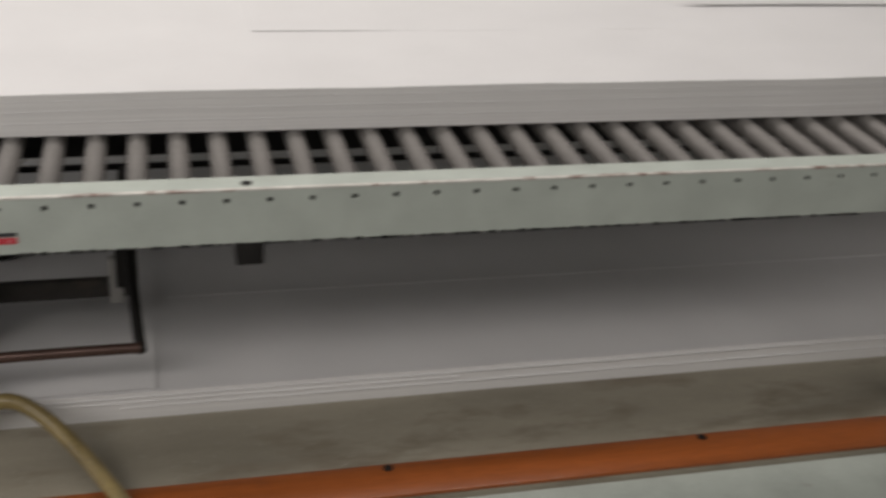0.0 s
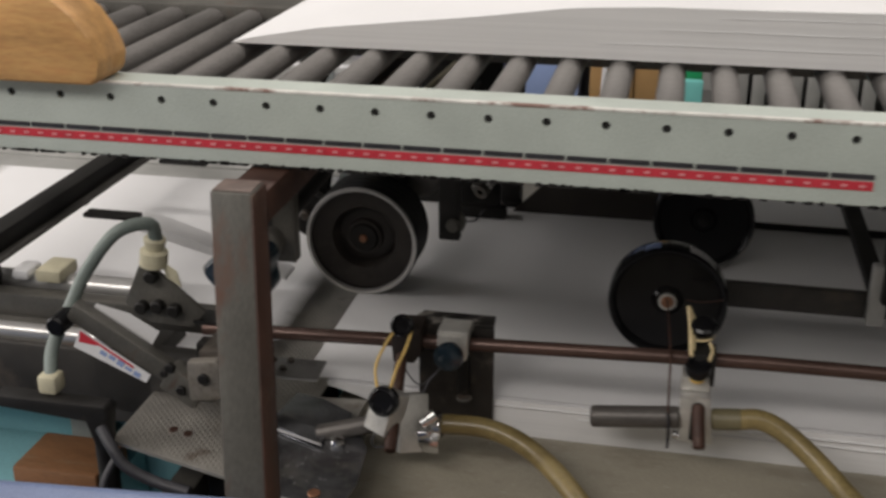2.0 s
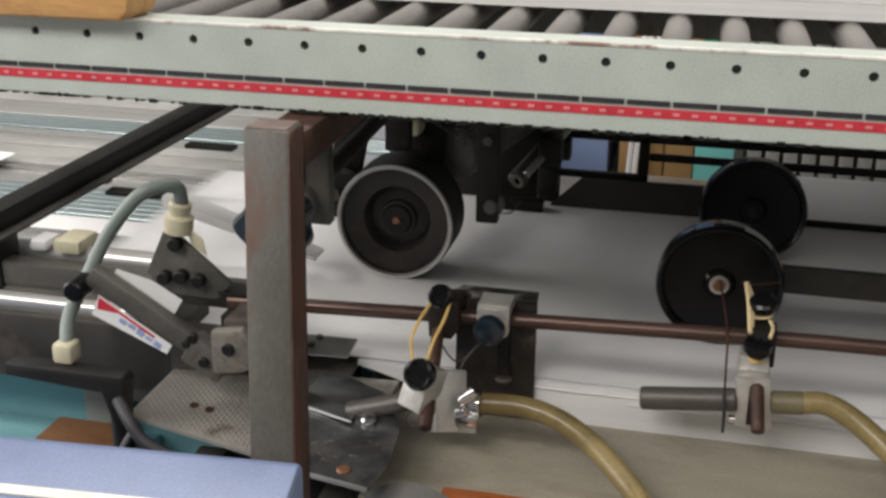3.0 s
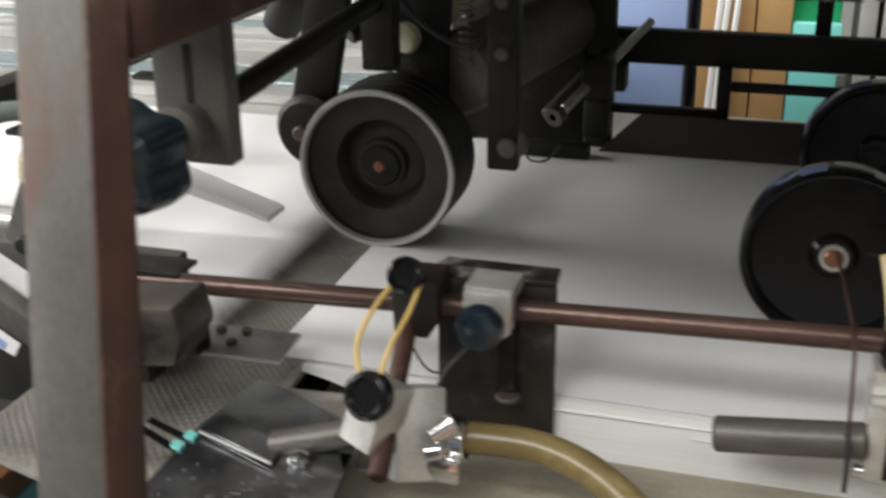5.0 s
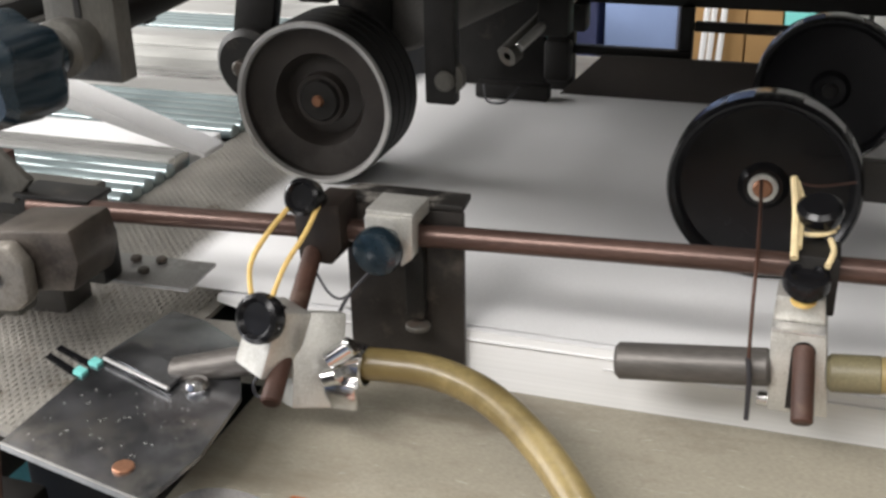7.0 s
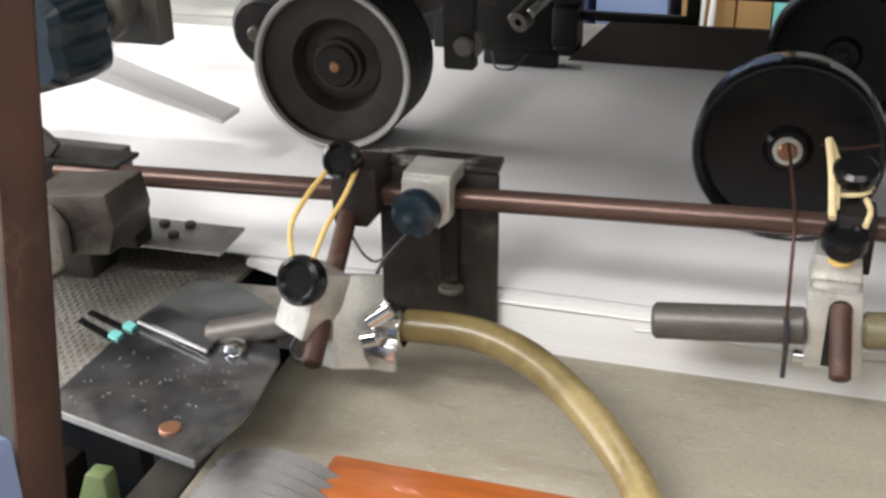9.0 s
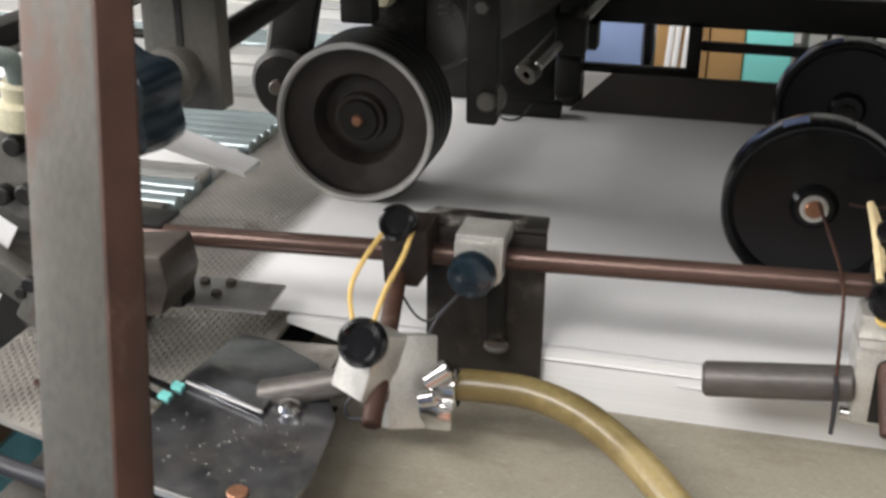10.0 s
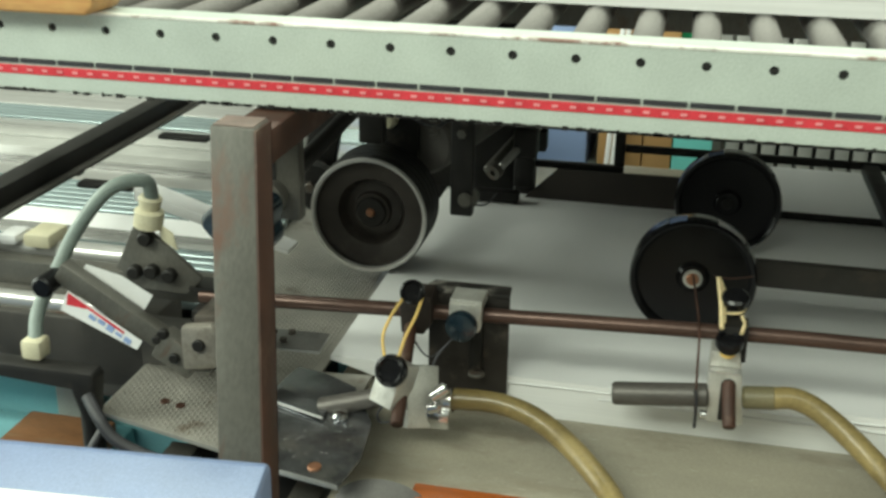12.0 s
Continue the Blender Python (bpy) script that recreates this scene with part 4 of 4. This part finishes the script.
# flat black pieces on the surface stand in for the slots' dark depth
for x0, x1, y0, y1 in ((-0.2470, -0.2200, 0.0550, 0.0410), (-0.2470, -0.2180, 0.0635, 0.0505)):
    part("slot", on_incline([(x0, y0 - 0.0022), (x1, y1 - 0.0022), (x1, y1 + 0.0022), (x0, y0 + 0.0022)], 0.0016, 0.0008), BAKELITE, plate, "black slot", False)
    part("finger_tip", on_incline([(x1, y1 - 0.0026), (x1 + 0.0065, y1 - 0.0050), (x1 + 0.0065, y1 + 0.0002), (x1, y1 + 0.0026)], 0.0050, 0.002), AQUA, plate, "turquoise painted tip", False)
part("finger", rod((-0.2110, 0.0510, incline(-0.211) + 0.006), (-0.1630, 0.0310, incline(-0.163) + 0.0065), 0.0009, seg=8), RIM, plate, "bright steel finger")
# added chrome dome imitates the bright highlight on the plate
part("glint_dome", lathe([(0, 0), (0.0050, 0), (0.0060, 0.002), (0.0048, 0.0045), (0, 0.0058)], (-0.1525, 0.0385, incline(-0.15) + 0.0034), (0, 0, 1), 20), CHROME, plate, "shiny dome in place of a glint")
part("bolt", rod((-0.1500, -0.0260, incline(-0.15) + 0.003), (-0.1500, -0.0260, incline(-0.15) + 0.0048), 0.0046, seg=16), COPPER, plate)
part("stand", box(-0.200, -0.170, 0.03, 0.05, 0, incline(-0.20) + 0.0005, 0.003), DARK, plate)
part("stay_bar", box(-0.178, -0.156, -0.09, 0.03, 0.670, 0.690, 0.002), STEEL, plate, "pale steel bar")
part("stay_stand", box(-0.176, -0.159, -0.01, 0.01, 0.0, 0.670, 0.002), DARK, plate)

CASTING = mat("brown_oily_casting", (0.075, 0.063, 0.052), 0.45, 0.3, 0.3, 50, (0.028, 0.022, 0.018), 0.55, 0.15)
tip = thing("guide_foot", "bolted grey steel guide foot above the sheets", "guide")
part("body", prism([(-0.268, 0.754), (-0.244, 0.7575), (-0.236, 0.764), (-0.236, 0.782), (-0.244, 0.7920), (-0.268, 0.788)], "y", 0.036, 0.046, 0.003), mat("pale_worn_casting", (0.24, 0.22, 0.19), 0.45, 0.35, 0.2, 40, (0.12, 0.095, 0.07), 0.60, 0.1), tip, "worn pale grey casting")
part("rear_block", prism([(-0.262, 0.762), (-0.218, 0.767), (-0.213, 0.782), (-0.216, 0.7985), (-0.262, 0.793)], "y", 0.0462, 0.080, 0.002), CASTING, tip, "brown worn block")
part("tongue", prism([(-0.290, 0.086), (-0.184, 0.089), (-0.186, 0.121), (-0.290, 0.118)], "z", 0.7515, 0.7535, 0.0005), mat("grey_oily_steel", (0.30, 0.295, 0.285), 0.35, 0.6, 0.2, 40, (0.13, 0.12, 0.11), 0.60, 0.05), tip, "grey tapered tongue")
for x, y in ((-0.243, 0.110), (-0.228, 0.112), (-0.214, 0.114), (-0.236, 0.098), (-0.216, 0.100)):
    part("bolt", rod((x, y, 0.7535), (x, y, 0.7562), 0.0030, seg=8), CASTING, tip)
part("support", box(-0.280, -0.225, 0.0802, 0.096, 0.7536, 0.780, 0.002), DARK, tip)
part("flap", box(-0.290, -0.244, 0.100, 0.122, 0.7868, 0.7895, 0.0008), DARK, tip, "small dark flap")
part("pivot_bolt", rod((-0.254, 0.033, 0.776), (-0.254, 0.0365, 0.776), 0.0046, seg=20), DARK, tip)
part("cross_bar", box(-0.55, -0.26, 0.123, 0.140, 0.765, 0.786, 0.002), STEEL, tip, "grey steel bar")

beam = thing("register_rail", "dark machine beam with bright steel rails on top", "beam")
part("girder", box(-1.6, -0.330, 0.10, 0.17, 0.694, 0.752, 0.003), GIRDER, beam)
part("side", box(-0.385, -0.268, 0.10, 0.125, 0.685, 0.7515, 0.003), GIRDER, beam)
for y, z, r in ((0.112, 0.758, 0.007), (0.132, 0.770, 0.009), (0.156, 0.784, 0.009)):
    part("bright_rail", rod((-1.6, y, z), (-0.365, y, z), r), PLATE, beam, "bright steel rail")
part("rail_bed", prism([(0.105, 0.7515), (0.170, 0.7515), (0.170, 0.782), (0.150, 0.780), (0.120, 0.762)], "x", -1.6, -0.370), STEEL, beam, "stepped steel bed")
part("clip", box(-0.452, -0.428, 0.140, 0.172, 0.790, 0.802, 0.003), CREAM, beam, "cream plastic clip")
part("clip", box(-0.475, -0.458, 0.140, 0.165, 0.790, 0.800, 0.004), WHITEP, beam, "white plastic clip")
part("cap_strip", box(-1.6, -0.36, 0.172, 0.190, 0.735, 0.778, 0.001), RUST, beam)
part("leg", box(-1.5, -1.42, 0.10, 0.17, 0, 0.694, 0.002), BODY, beam)
part("leg", box(-0.46, -0.42, 0.172, 0.186, 0, 0.735, 0.002), BODY, beam)

slats = thing("sheet_guide_grid", "teal round bars and white strips under the sheets", "grid")
TUBE = mat("glossy_teal_tube", (0.27, 0.33, 0.34), 0.18, 0.5, 0.15, 20, None, 0.6, 0, 900, 0.6, (0.05, 1, 1))
random.seed(11)
y = 0.203
while y < 1.28:
    band = 0.203 <= y < 0.315 or 0.36 < y < 0.475 or 0.72 < y < 0.78 or 0.98 < y < 1.03
    if band:
        part("round_bar", rod((-1.6, y + 0.0065, 0.7225), (-0.330, y + 0.0065, 0.7225), 0.0063, seg=14), TUBE, slats)
        y += 0.0145
    else:
        w = random.choice((0.020, 0.030, 0.045))
        part("slat", box(-1.6, -0.332 - random.uniform(0, 0.006), y, y + w, 0.700, 0.7265 + random.uniform(-0.002, 0.002), 0.0015), random.choice((PLATE, SLATE, SLATE, PLATE, WHITEP)), slats)
        y += w + random.choice((0.002, 0.004))
part("bed", box(-1.6, -0.335, 0.199, 1.32, 0.0, 0.6995), DARK, slats, "", False)
wedge = prism([(-0.412, 0.7950), (-0.36, 0.7810), (-0.268, 0.7575), (-0.268, 0.7612), (-0.36, 0.7910), (-0.412, 0.8070)], "y", 0.256, 0.282, 0.0008)
solid("white_wedge", wedge, WHITEP, "white wedge-shaped paper guide on the teal bars", "guide")

tb = thing("angle_bar", "black angle bar across the slatted table", "bar")
part("body", box(-0.512, -0.490, 0.10, 1.10, 0.808, 0.826, 0.0015), BLACKENED, tb)
part("flange", box(-0.4898, -0.480, 0.10, 1.10, 0.806, 0.8095, 0.001), GIRDER, tb, "worn grey lower flange")
part("hanging_strap", box(-0.508, -0.491, 0.30, 0.312, 0.7975, 0.8062, 0.001), BLACKENED, tb)
for y in (0.29, 0.46):
    part("clip", box(-0.484, -0.428, y - 0.008, y + 0.008, 0.793, 0.798, 0.0015), BLACKENED, tb, "black clip")
part("stand", box(-0.512, -0.487, 1.08, 1.12, 0.0, 0.81, 0.002), BODY, tb)
part("stand", box(-0.510, -0.489, 0.12, 0.15, 0.750, 0.81, 0.002), DARK, tb)

# sensor bracket with hose and paper tags
sb = thing("sensor_arm", "grey steel sensor arm with taped paper tags", "sensor")
part("bracket", prism([(-0.3320, 0.8345), (-0.3490, 0.7985), (-0.3280, 0.7830), (-0.2920, 0.7820), (-0.2790, 0.7960), (-0.3010, 0.8150), (-0.3230, 0.8335)], "y", 0.1020, 0.1070, 0.0012), STEEL, sb, "grey steel bracket")
for x, z in ((-0.304, 0.798), (-0.332, 0.798), (-0.321, 0.826), (-0.318, 0.800)):
    part("bolt", rod((x, 0.094, z), (x, 0.1025, z), 0.0055, seg=12), DARK, sb)
part("arm", box(-0.058, 0.056, -0.006, 0.006, -0.0075, 0.0075, 0.0012), STEEL, sb, "long grey arm", True, pose(-0.3150, 0.052, 0.7855, 0, 31.5, 0))
part("arm_end", box(0.030, 0.062, -0.0085, 0.0085, -0.0130, 0.0090, 0.0020), STEEL, sb, "worn grey end block", True, pose(-0.3150, 0.052, 0.7855, 0, 31.5, 0))
part("arm_screw", rod((0.046, -0.0120, -0.002), (0.046, -0.0080, -0.002), 0.0040, seg=12), BLACKENED, sb, "", True, pose(-0.3150, 0.052, 0.7855, 0, 31.5, 0))
part("arm_screw", rod((0.028, -0.0095, 0.001), (0.028, -0.0055, 0.001), 0.0032, seg=12), BLACKENED, sb, "", True, pose(-0.3150, 0.052, 0.7855, 0, 31.5, 0))
part("brass_tip", rod((-0.2780, 0.050, 0.7470), (-0.2770, 0.050, 0.7540), 0.0022, seg=10), COPPER, sb, "small brass tip")
part("pivot", rod((-0.3725, 0.036, 0.806), (-0.3725, 0.062, 0.806), 0.0080, seg=20), BAKELITE, sb)
tagm = pose(-0.3150, 0.052, 0.7855, 0, 31.5, 0)
part("tag", prism([(-0.046, 0.0090), (-0.020, 0.0180), (0.007, 0.0190), (0.007, 0.0020), (-0.046, 0.0000)], "y", 0.0085, 0.0091), WHITEP, sb, "white paper tag", False, tagm)
part("tag", prism([(-0.044, -0.0065), (0.020, -0.0065), (0.020, -0.0150), (-0.042, -0.0235)], "y", -0.0086, -0.0080), WHITEP, sb, "white paper tag with red print", False, tagm)
part("print", prism([(-0.043, -0.0075), (-0.032, -0.0075), (-0.026, -0.0100), (-0.040, -0.0165)], "y", -0.0092, -0.0087), RED, sb, "red print", False, tagm)
part("print", prism([(-0.031, -0.0075), (0.006, -0.0080), (0.006, -0.0098), (-0.029, -0.0092)], "y", -0.0092, -0.0087), RED, sb, "thin red print line", False, tagm)
for k in range(5):
    part("print", box(-0.022 + 0.0075 * k, -0.0165 + 0.0075 * k, -0.0092, -0.0087, -0.0150 + 0.001 * (k % 2), -0.0115 + 0.0008 * (k % 3)), SKYBLUE, sb, "blurred blue print", False, tagm)
part("knuckle", box(-0.272, -0.252, 0.046, 0.062, 0.748, 0.770, 0.003), STEEL, sb)
part("bolt", rod((-0.285, 0.042, 0.777), (-0.285, 0.047, 0.777), 0.004, seg=12), DARK, sb)
part("fitting", lathe([(0, 0), (0.011, 0), (0.011, 0.012), (0.0075, 0.014), (0.009, 0.022), (0.0075, 0.024), (0, 0.024)], (-0.3185, 0.100, 0.836), (0.16, 0, 1), 20), CREAM, sb, "yellowed cream plastic fitting")
part("tape_scrap", prism([(-0.3120, 0.8400), (-0.2990, 0.8320), (-0.2960, 0.8180), (-0.3080, 0.8260)], "y", 0.0990, 0.1005, 0.0004), CREAM, sb, "torn yellowed tape")
part("lower_fitting", box(-0.386, -0.370, 0.022, 0.038, 0.7545, 0.7700, 0.003), CREAM, sb, "cream fitting")
part("hose", tube([(-0.3130, 0.099, 0.858), (-0.3155, 0.094, 0.873), (-0.338, 0.082, 0.868), (-0.3630, 0.074, 0.836), (-0.3735, 0.060, 0.809), (-0.3830, 0.046, 0.783), (-0.3780, 0.030, 0.765)], 0.0052, 14, 8), GREYHOSE, sb, "grey-green hose")
part("lower_bracket", prism([(-0.420, 0.7545), (-0.328, 0.7545), (-0.3250, 0.7500), (-0.3290, 0.7170), (-0.3370, 0.7150), (-0.3440, 0.7400), (-0.420, 0.7450)], "y", 0.014, 0.030, 0.0015), BLACKENED, sb, "black bracket")
part("strut", rod((-0.334, 0.022, 0.720), (-0.340, 0.030, 0.58), 0.008, seg=14), BLACKENED, sb)

side = solid("machine_side", box(-1.6, -0.340, 0.192, 0.198, 0, 0.69, 0.003), TEALFACE, "pale turquoise painted machine side panel", "panel")
low = solid("lower_cabinet", box(-1.5, -0.22, 0.60, 0.64, 0.0, 0.70, 0.004), TEALFACE, "pale turquoise painted cabinet behind the drum", "cabinet")
wb = solid("wood_offcut", box(-0.478, -0.396, 0.100, 0.160, 0.604, 0.626, 0.003), mat("scorched_brown_wood", (0.26, 0.125, 0.055), 0.6, 0, 0.3, 40, (0.30, 0.24, 0.16), 0.60, 0.1, 700, 0, (0.2, 1, 1)), "rough brown wooden offcut on a ledge", "wood block")
solid("ledge", box(-0.62, -0.395, 0.100, 0.190, 0.0, 0.604, 0.004), TEALFACE, "pale turquoise machine ledge", "ledge")
solid("black_cable", tube([(-0.316, 0.006, 0.720), (-0.322, -0.010, 0.700), (-0.312, -0.020, 0.676), (-0.286, -0.022, 0.664), (-0.255, -0.018, 0.668)], 0.0030, 12, 8), INK, "thin black cable looping under the bracket", "cable")
cable = solid("black_cable", tube([(-0.330, 0.012, 0.738), (-0.317, 0.002, 0.728), (-0.305, -0.002, 0.716), (-0.284, -0.002, 0.706), (-0.255, -0.004, 0.702)], 0.0045, 12, 8), INK, "thick black cable beside the drum", "cable")

guard = thing("blue_guard", "blue-grey painted metal guard with a bright worn edge", "guard")
part("cover", prism([(-0.30, -0.026), (-0.30, 0.722), (-0.285, 0.736), (-0.128, 0.7745), (-0.120, 0.770), (-0.120, -0.026)], "x", -0.80, 0.0, 0.003), BLUE, guard, "", True, pose(-0.1485, -0.006, 0.026, 0, 0, 4.5))
part("edge", prism([(-0.168, 0.7650), (-0.162, 0.7665), (-0.162, 0.7676), (-0.168, 0.7661)], "x", -0.799, -0.002), CHIP, guard, "worn whitish edge", False, pose(-0.1485, -0.006, 0.026, 0, 0, 4.5))
part("bolt", rod((-0.300, -0.190, 0.776), (-0.300, -0.190, 0.793), 0.006, seg=8), DARK, guard)

pul = thing("belt_pulley", "dark grey grooved belt pulley below the board", "pulley")
prof = [(0, 0)] + [(0.045 if k % 2 else 0.042, 0.002 + 0.0035 * k) for k in range(12)] + [(0, 0.044)]
part("wheel", lathe(prof, (-0.108, -0.052, 0.674), (0, 1, 0), 48), mat("pulley_grey", (0.13, 0.125, 0.12), 0.5, 0.3, 0.2, 40), pul)
part("shaft", rod((-0.108, -0.07, 0.674), (-0.108, 0.004, 0.674), 0.0055), STEEL, pul)
part("stand", box(-0.128, -0.1005, 0.002, 0.03, 0, 0.68, 0.002), DARK, pul)
solid("olive_lever", prism([(-0.21, 0.66), (-0.195, 0.70), (-0.185, 0.70), (-0.165, 0.0), (-0.20, 0.0)], "y", -0.028, -0.018, 0.002), OLIVE, "olive green painted steel lever", "lever")

# ---- beyond the machine ----
sh = thing("storage_rack", "rack of cardboard boxes and coloured boards", "rack")
part("shelf", box(-0.6, 1.4, 1.28, 1.75, 0.50, 0.53, 0.003), BODY, sh)
for x in (-0.58, 1.36):
    part("rack_post", box(x, x + 0.03, 1.28, 1.31, 0, 1.4, 0.002), BODY, sh)
    part("rack_post", box(x, x + 0.03, 1.72, 1.75, 0, 1.4, 0.002), BODY, sh)
part("shelf", box(-0.6, 1.4, 1.28, 1.75, 0.84, 0.86, 0.003), BODY, sh)


def carton(x0, x1, y0, y1, z0, z1, material, label, seam=True):
    c = thing("cardboard_box" if material is CARD else "coloured_board", label, "box", "goods on the rack")
    part("body", box(x0, x1, y0, y1, z0, z1, 0.003), material, c)
    if seam:
        part("seam", box(x0 + 0.004, x1 - 0.004, y0 - 0.0012, y0 - 0.0002, (z0 + z1) / 2 - 0.001, (z0 + z1) / 2 + 0.001), RUST, c, "dark seam", False)
    return c


carton(-0.203, -0.097, 1.30, 1.60, 0.53, 0.80, SKYBLUE, "pale blue boxed board standing on the rack", False)
carton(-0.077, -0.001, 1.30, 1.60, 0.53, 0.80, CARD, "brown cardboard box on the rack")
carton(0.001, 0.050, 1.30, 1.60, 0.53, 0.80, CARD, "narrow brown cardboard box on the rack")
carton(0.052, 0.118, 1.30, 1.32, 0.53, 0.705, AQUA, "aqua board standing on the rack", False)
carton(0.040, 0.116, 1.325, 1.35, 0.53, 0.838, JADE, "bright green board standing behind an aqua one", False)
for k in range(9):
    x = 0.140 + 0.030 * k
    carton(x, x + 0.023, 1.30, 1.50, 0.53, 0.80 + 0.004 * (k % 3), SLATE, "grey folder standing in a row", False)
for k in range(9):
    x = 0.420 + 0.030 * k
    carton(x, x + 0.022, 1.30, 1.50, 0.53, 0.79, SLATE, "grey folder standing in a row", False)
for k, x in enumerate((-0.060, -0.050, -0.036)):
    solid("plastic_strip", tube([(x, 1.285, 0.531), (x + 0.006, 1.283, 0.65), (x + 0.014, 1.285, 0.80)], 0.0045, 8, 4), WHITEP, "white plastic strip leaning on boxes", "strip", "strips leaning on boxes")
dev = thing("white_device", "white device with dark round parts on the shelf", "device")
part("body", box(-0.135, -0.030, 1.31, 1.45, 0.86, 0.98, 0.004), WHITEP, dev)
part("dial", rod((-0.075, 1.304, 0.92), (-0.075, 1.311, 0.92), 0.016), DARK, dev)
part("dial", rod((-0.045, 1.304, 0.895), (-0.045, 1.311, 0.895), 0.008), DARK, dev)
carton(-0.030, 0.060, 1.30, 1.55, 0.86, 1.02, CARD, "brown cardboard box on the rack")
carton(-0.52, -0.145, 1.30, 1.55, 0.86, 1.05, SKYBLUE, "large pale blue box on the rack", False)
carton(-0.50, -0.215, 1.30, 1.55, 0.53, 0.80, NAVY, "dark navy bag on the rack", False)
cl = thing("cloth_heap", "heap of blue and white cloth behind the wheel", "cloth")
for k in range(7):
    x, z = -0.235 + 0.03 * k, 0.668 + 0.008 * ((k * 7) % 4)
    part("fold", tube([(x, 0.70 + 0.01 * (k % 3), z), (x + 0.03, 0.69, z + 0.016), (x + 0.07, 0.70, z - 0.004)], 0.014, 10, 5), (SKYBLUE, SLATE, NAVY)[k % 3], cl)
solid("cloth_stand", box(-0.26, -0.05, 0.645, 0.75, 0, 0.658, 0.004), BODY, "grey-green box under a heap of cloth", "box")


def motions():
    """The grooved wheel turns slowly with the paper, and a sheet leaves the stack every 0.6 s."""
    at, turn = WHEELS[0].location.copy(), math.degrees(0.004 * 12 / 0.0545)
    walk(WHEELS[0], [(t, pose(*at, 0, -turn * t / 12, 0)) for t in (0, 3, 6, 9, 12)])
    for k, s in enumerate(SHEETS):
        x, y, z = s.location
        start = -0.23 + 0.6 * k
        rows = [(t, dx, dz) for t, dx, dz in ((0, 0, 0), (start, 0, 0), (start + 0.10, -0.11, 0), (start + 0.41, -0.49, 0), (start + 0.51, -0.66, 0), (start + 0.80, -1.05, 0), (12.0, -1.05, 0)) if 0 <= t <= 12]
        if start < 0:
            rows = [(0.0, -0.30 if k == 0 else 0.0, 0)] + [r for r in rows if r[0] > 0]
        if rows[-1][0] < 12:
            rows.append((12.0, rows[-1][1], 0))
        clean = []
        for r in rows:
            if not clean or r[0] - clean[-1][0] > 0.02:
                clean.append(r)
        walk(s, [(t, pose(x + dx, y, z + dz)) for t, dx, dz in clean])


motions()
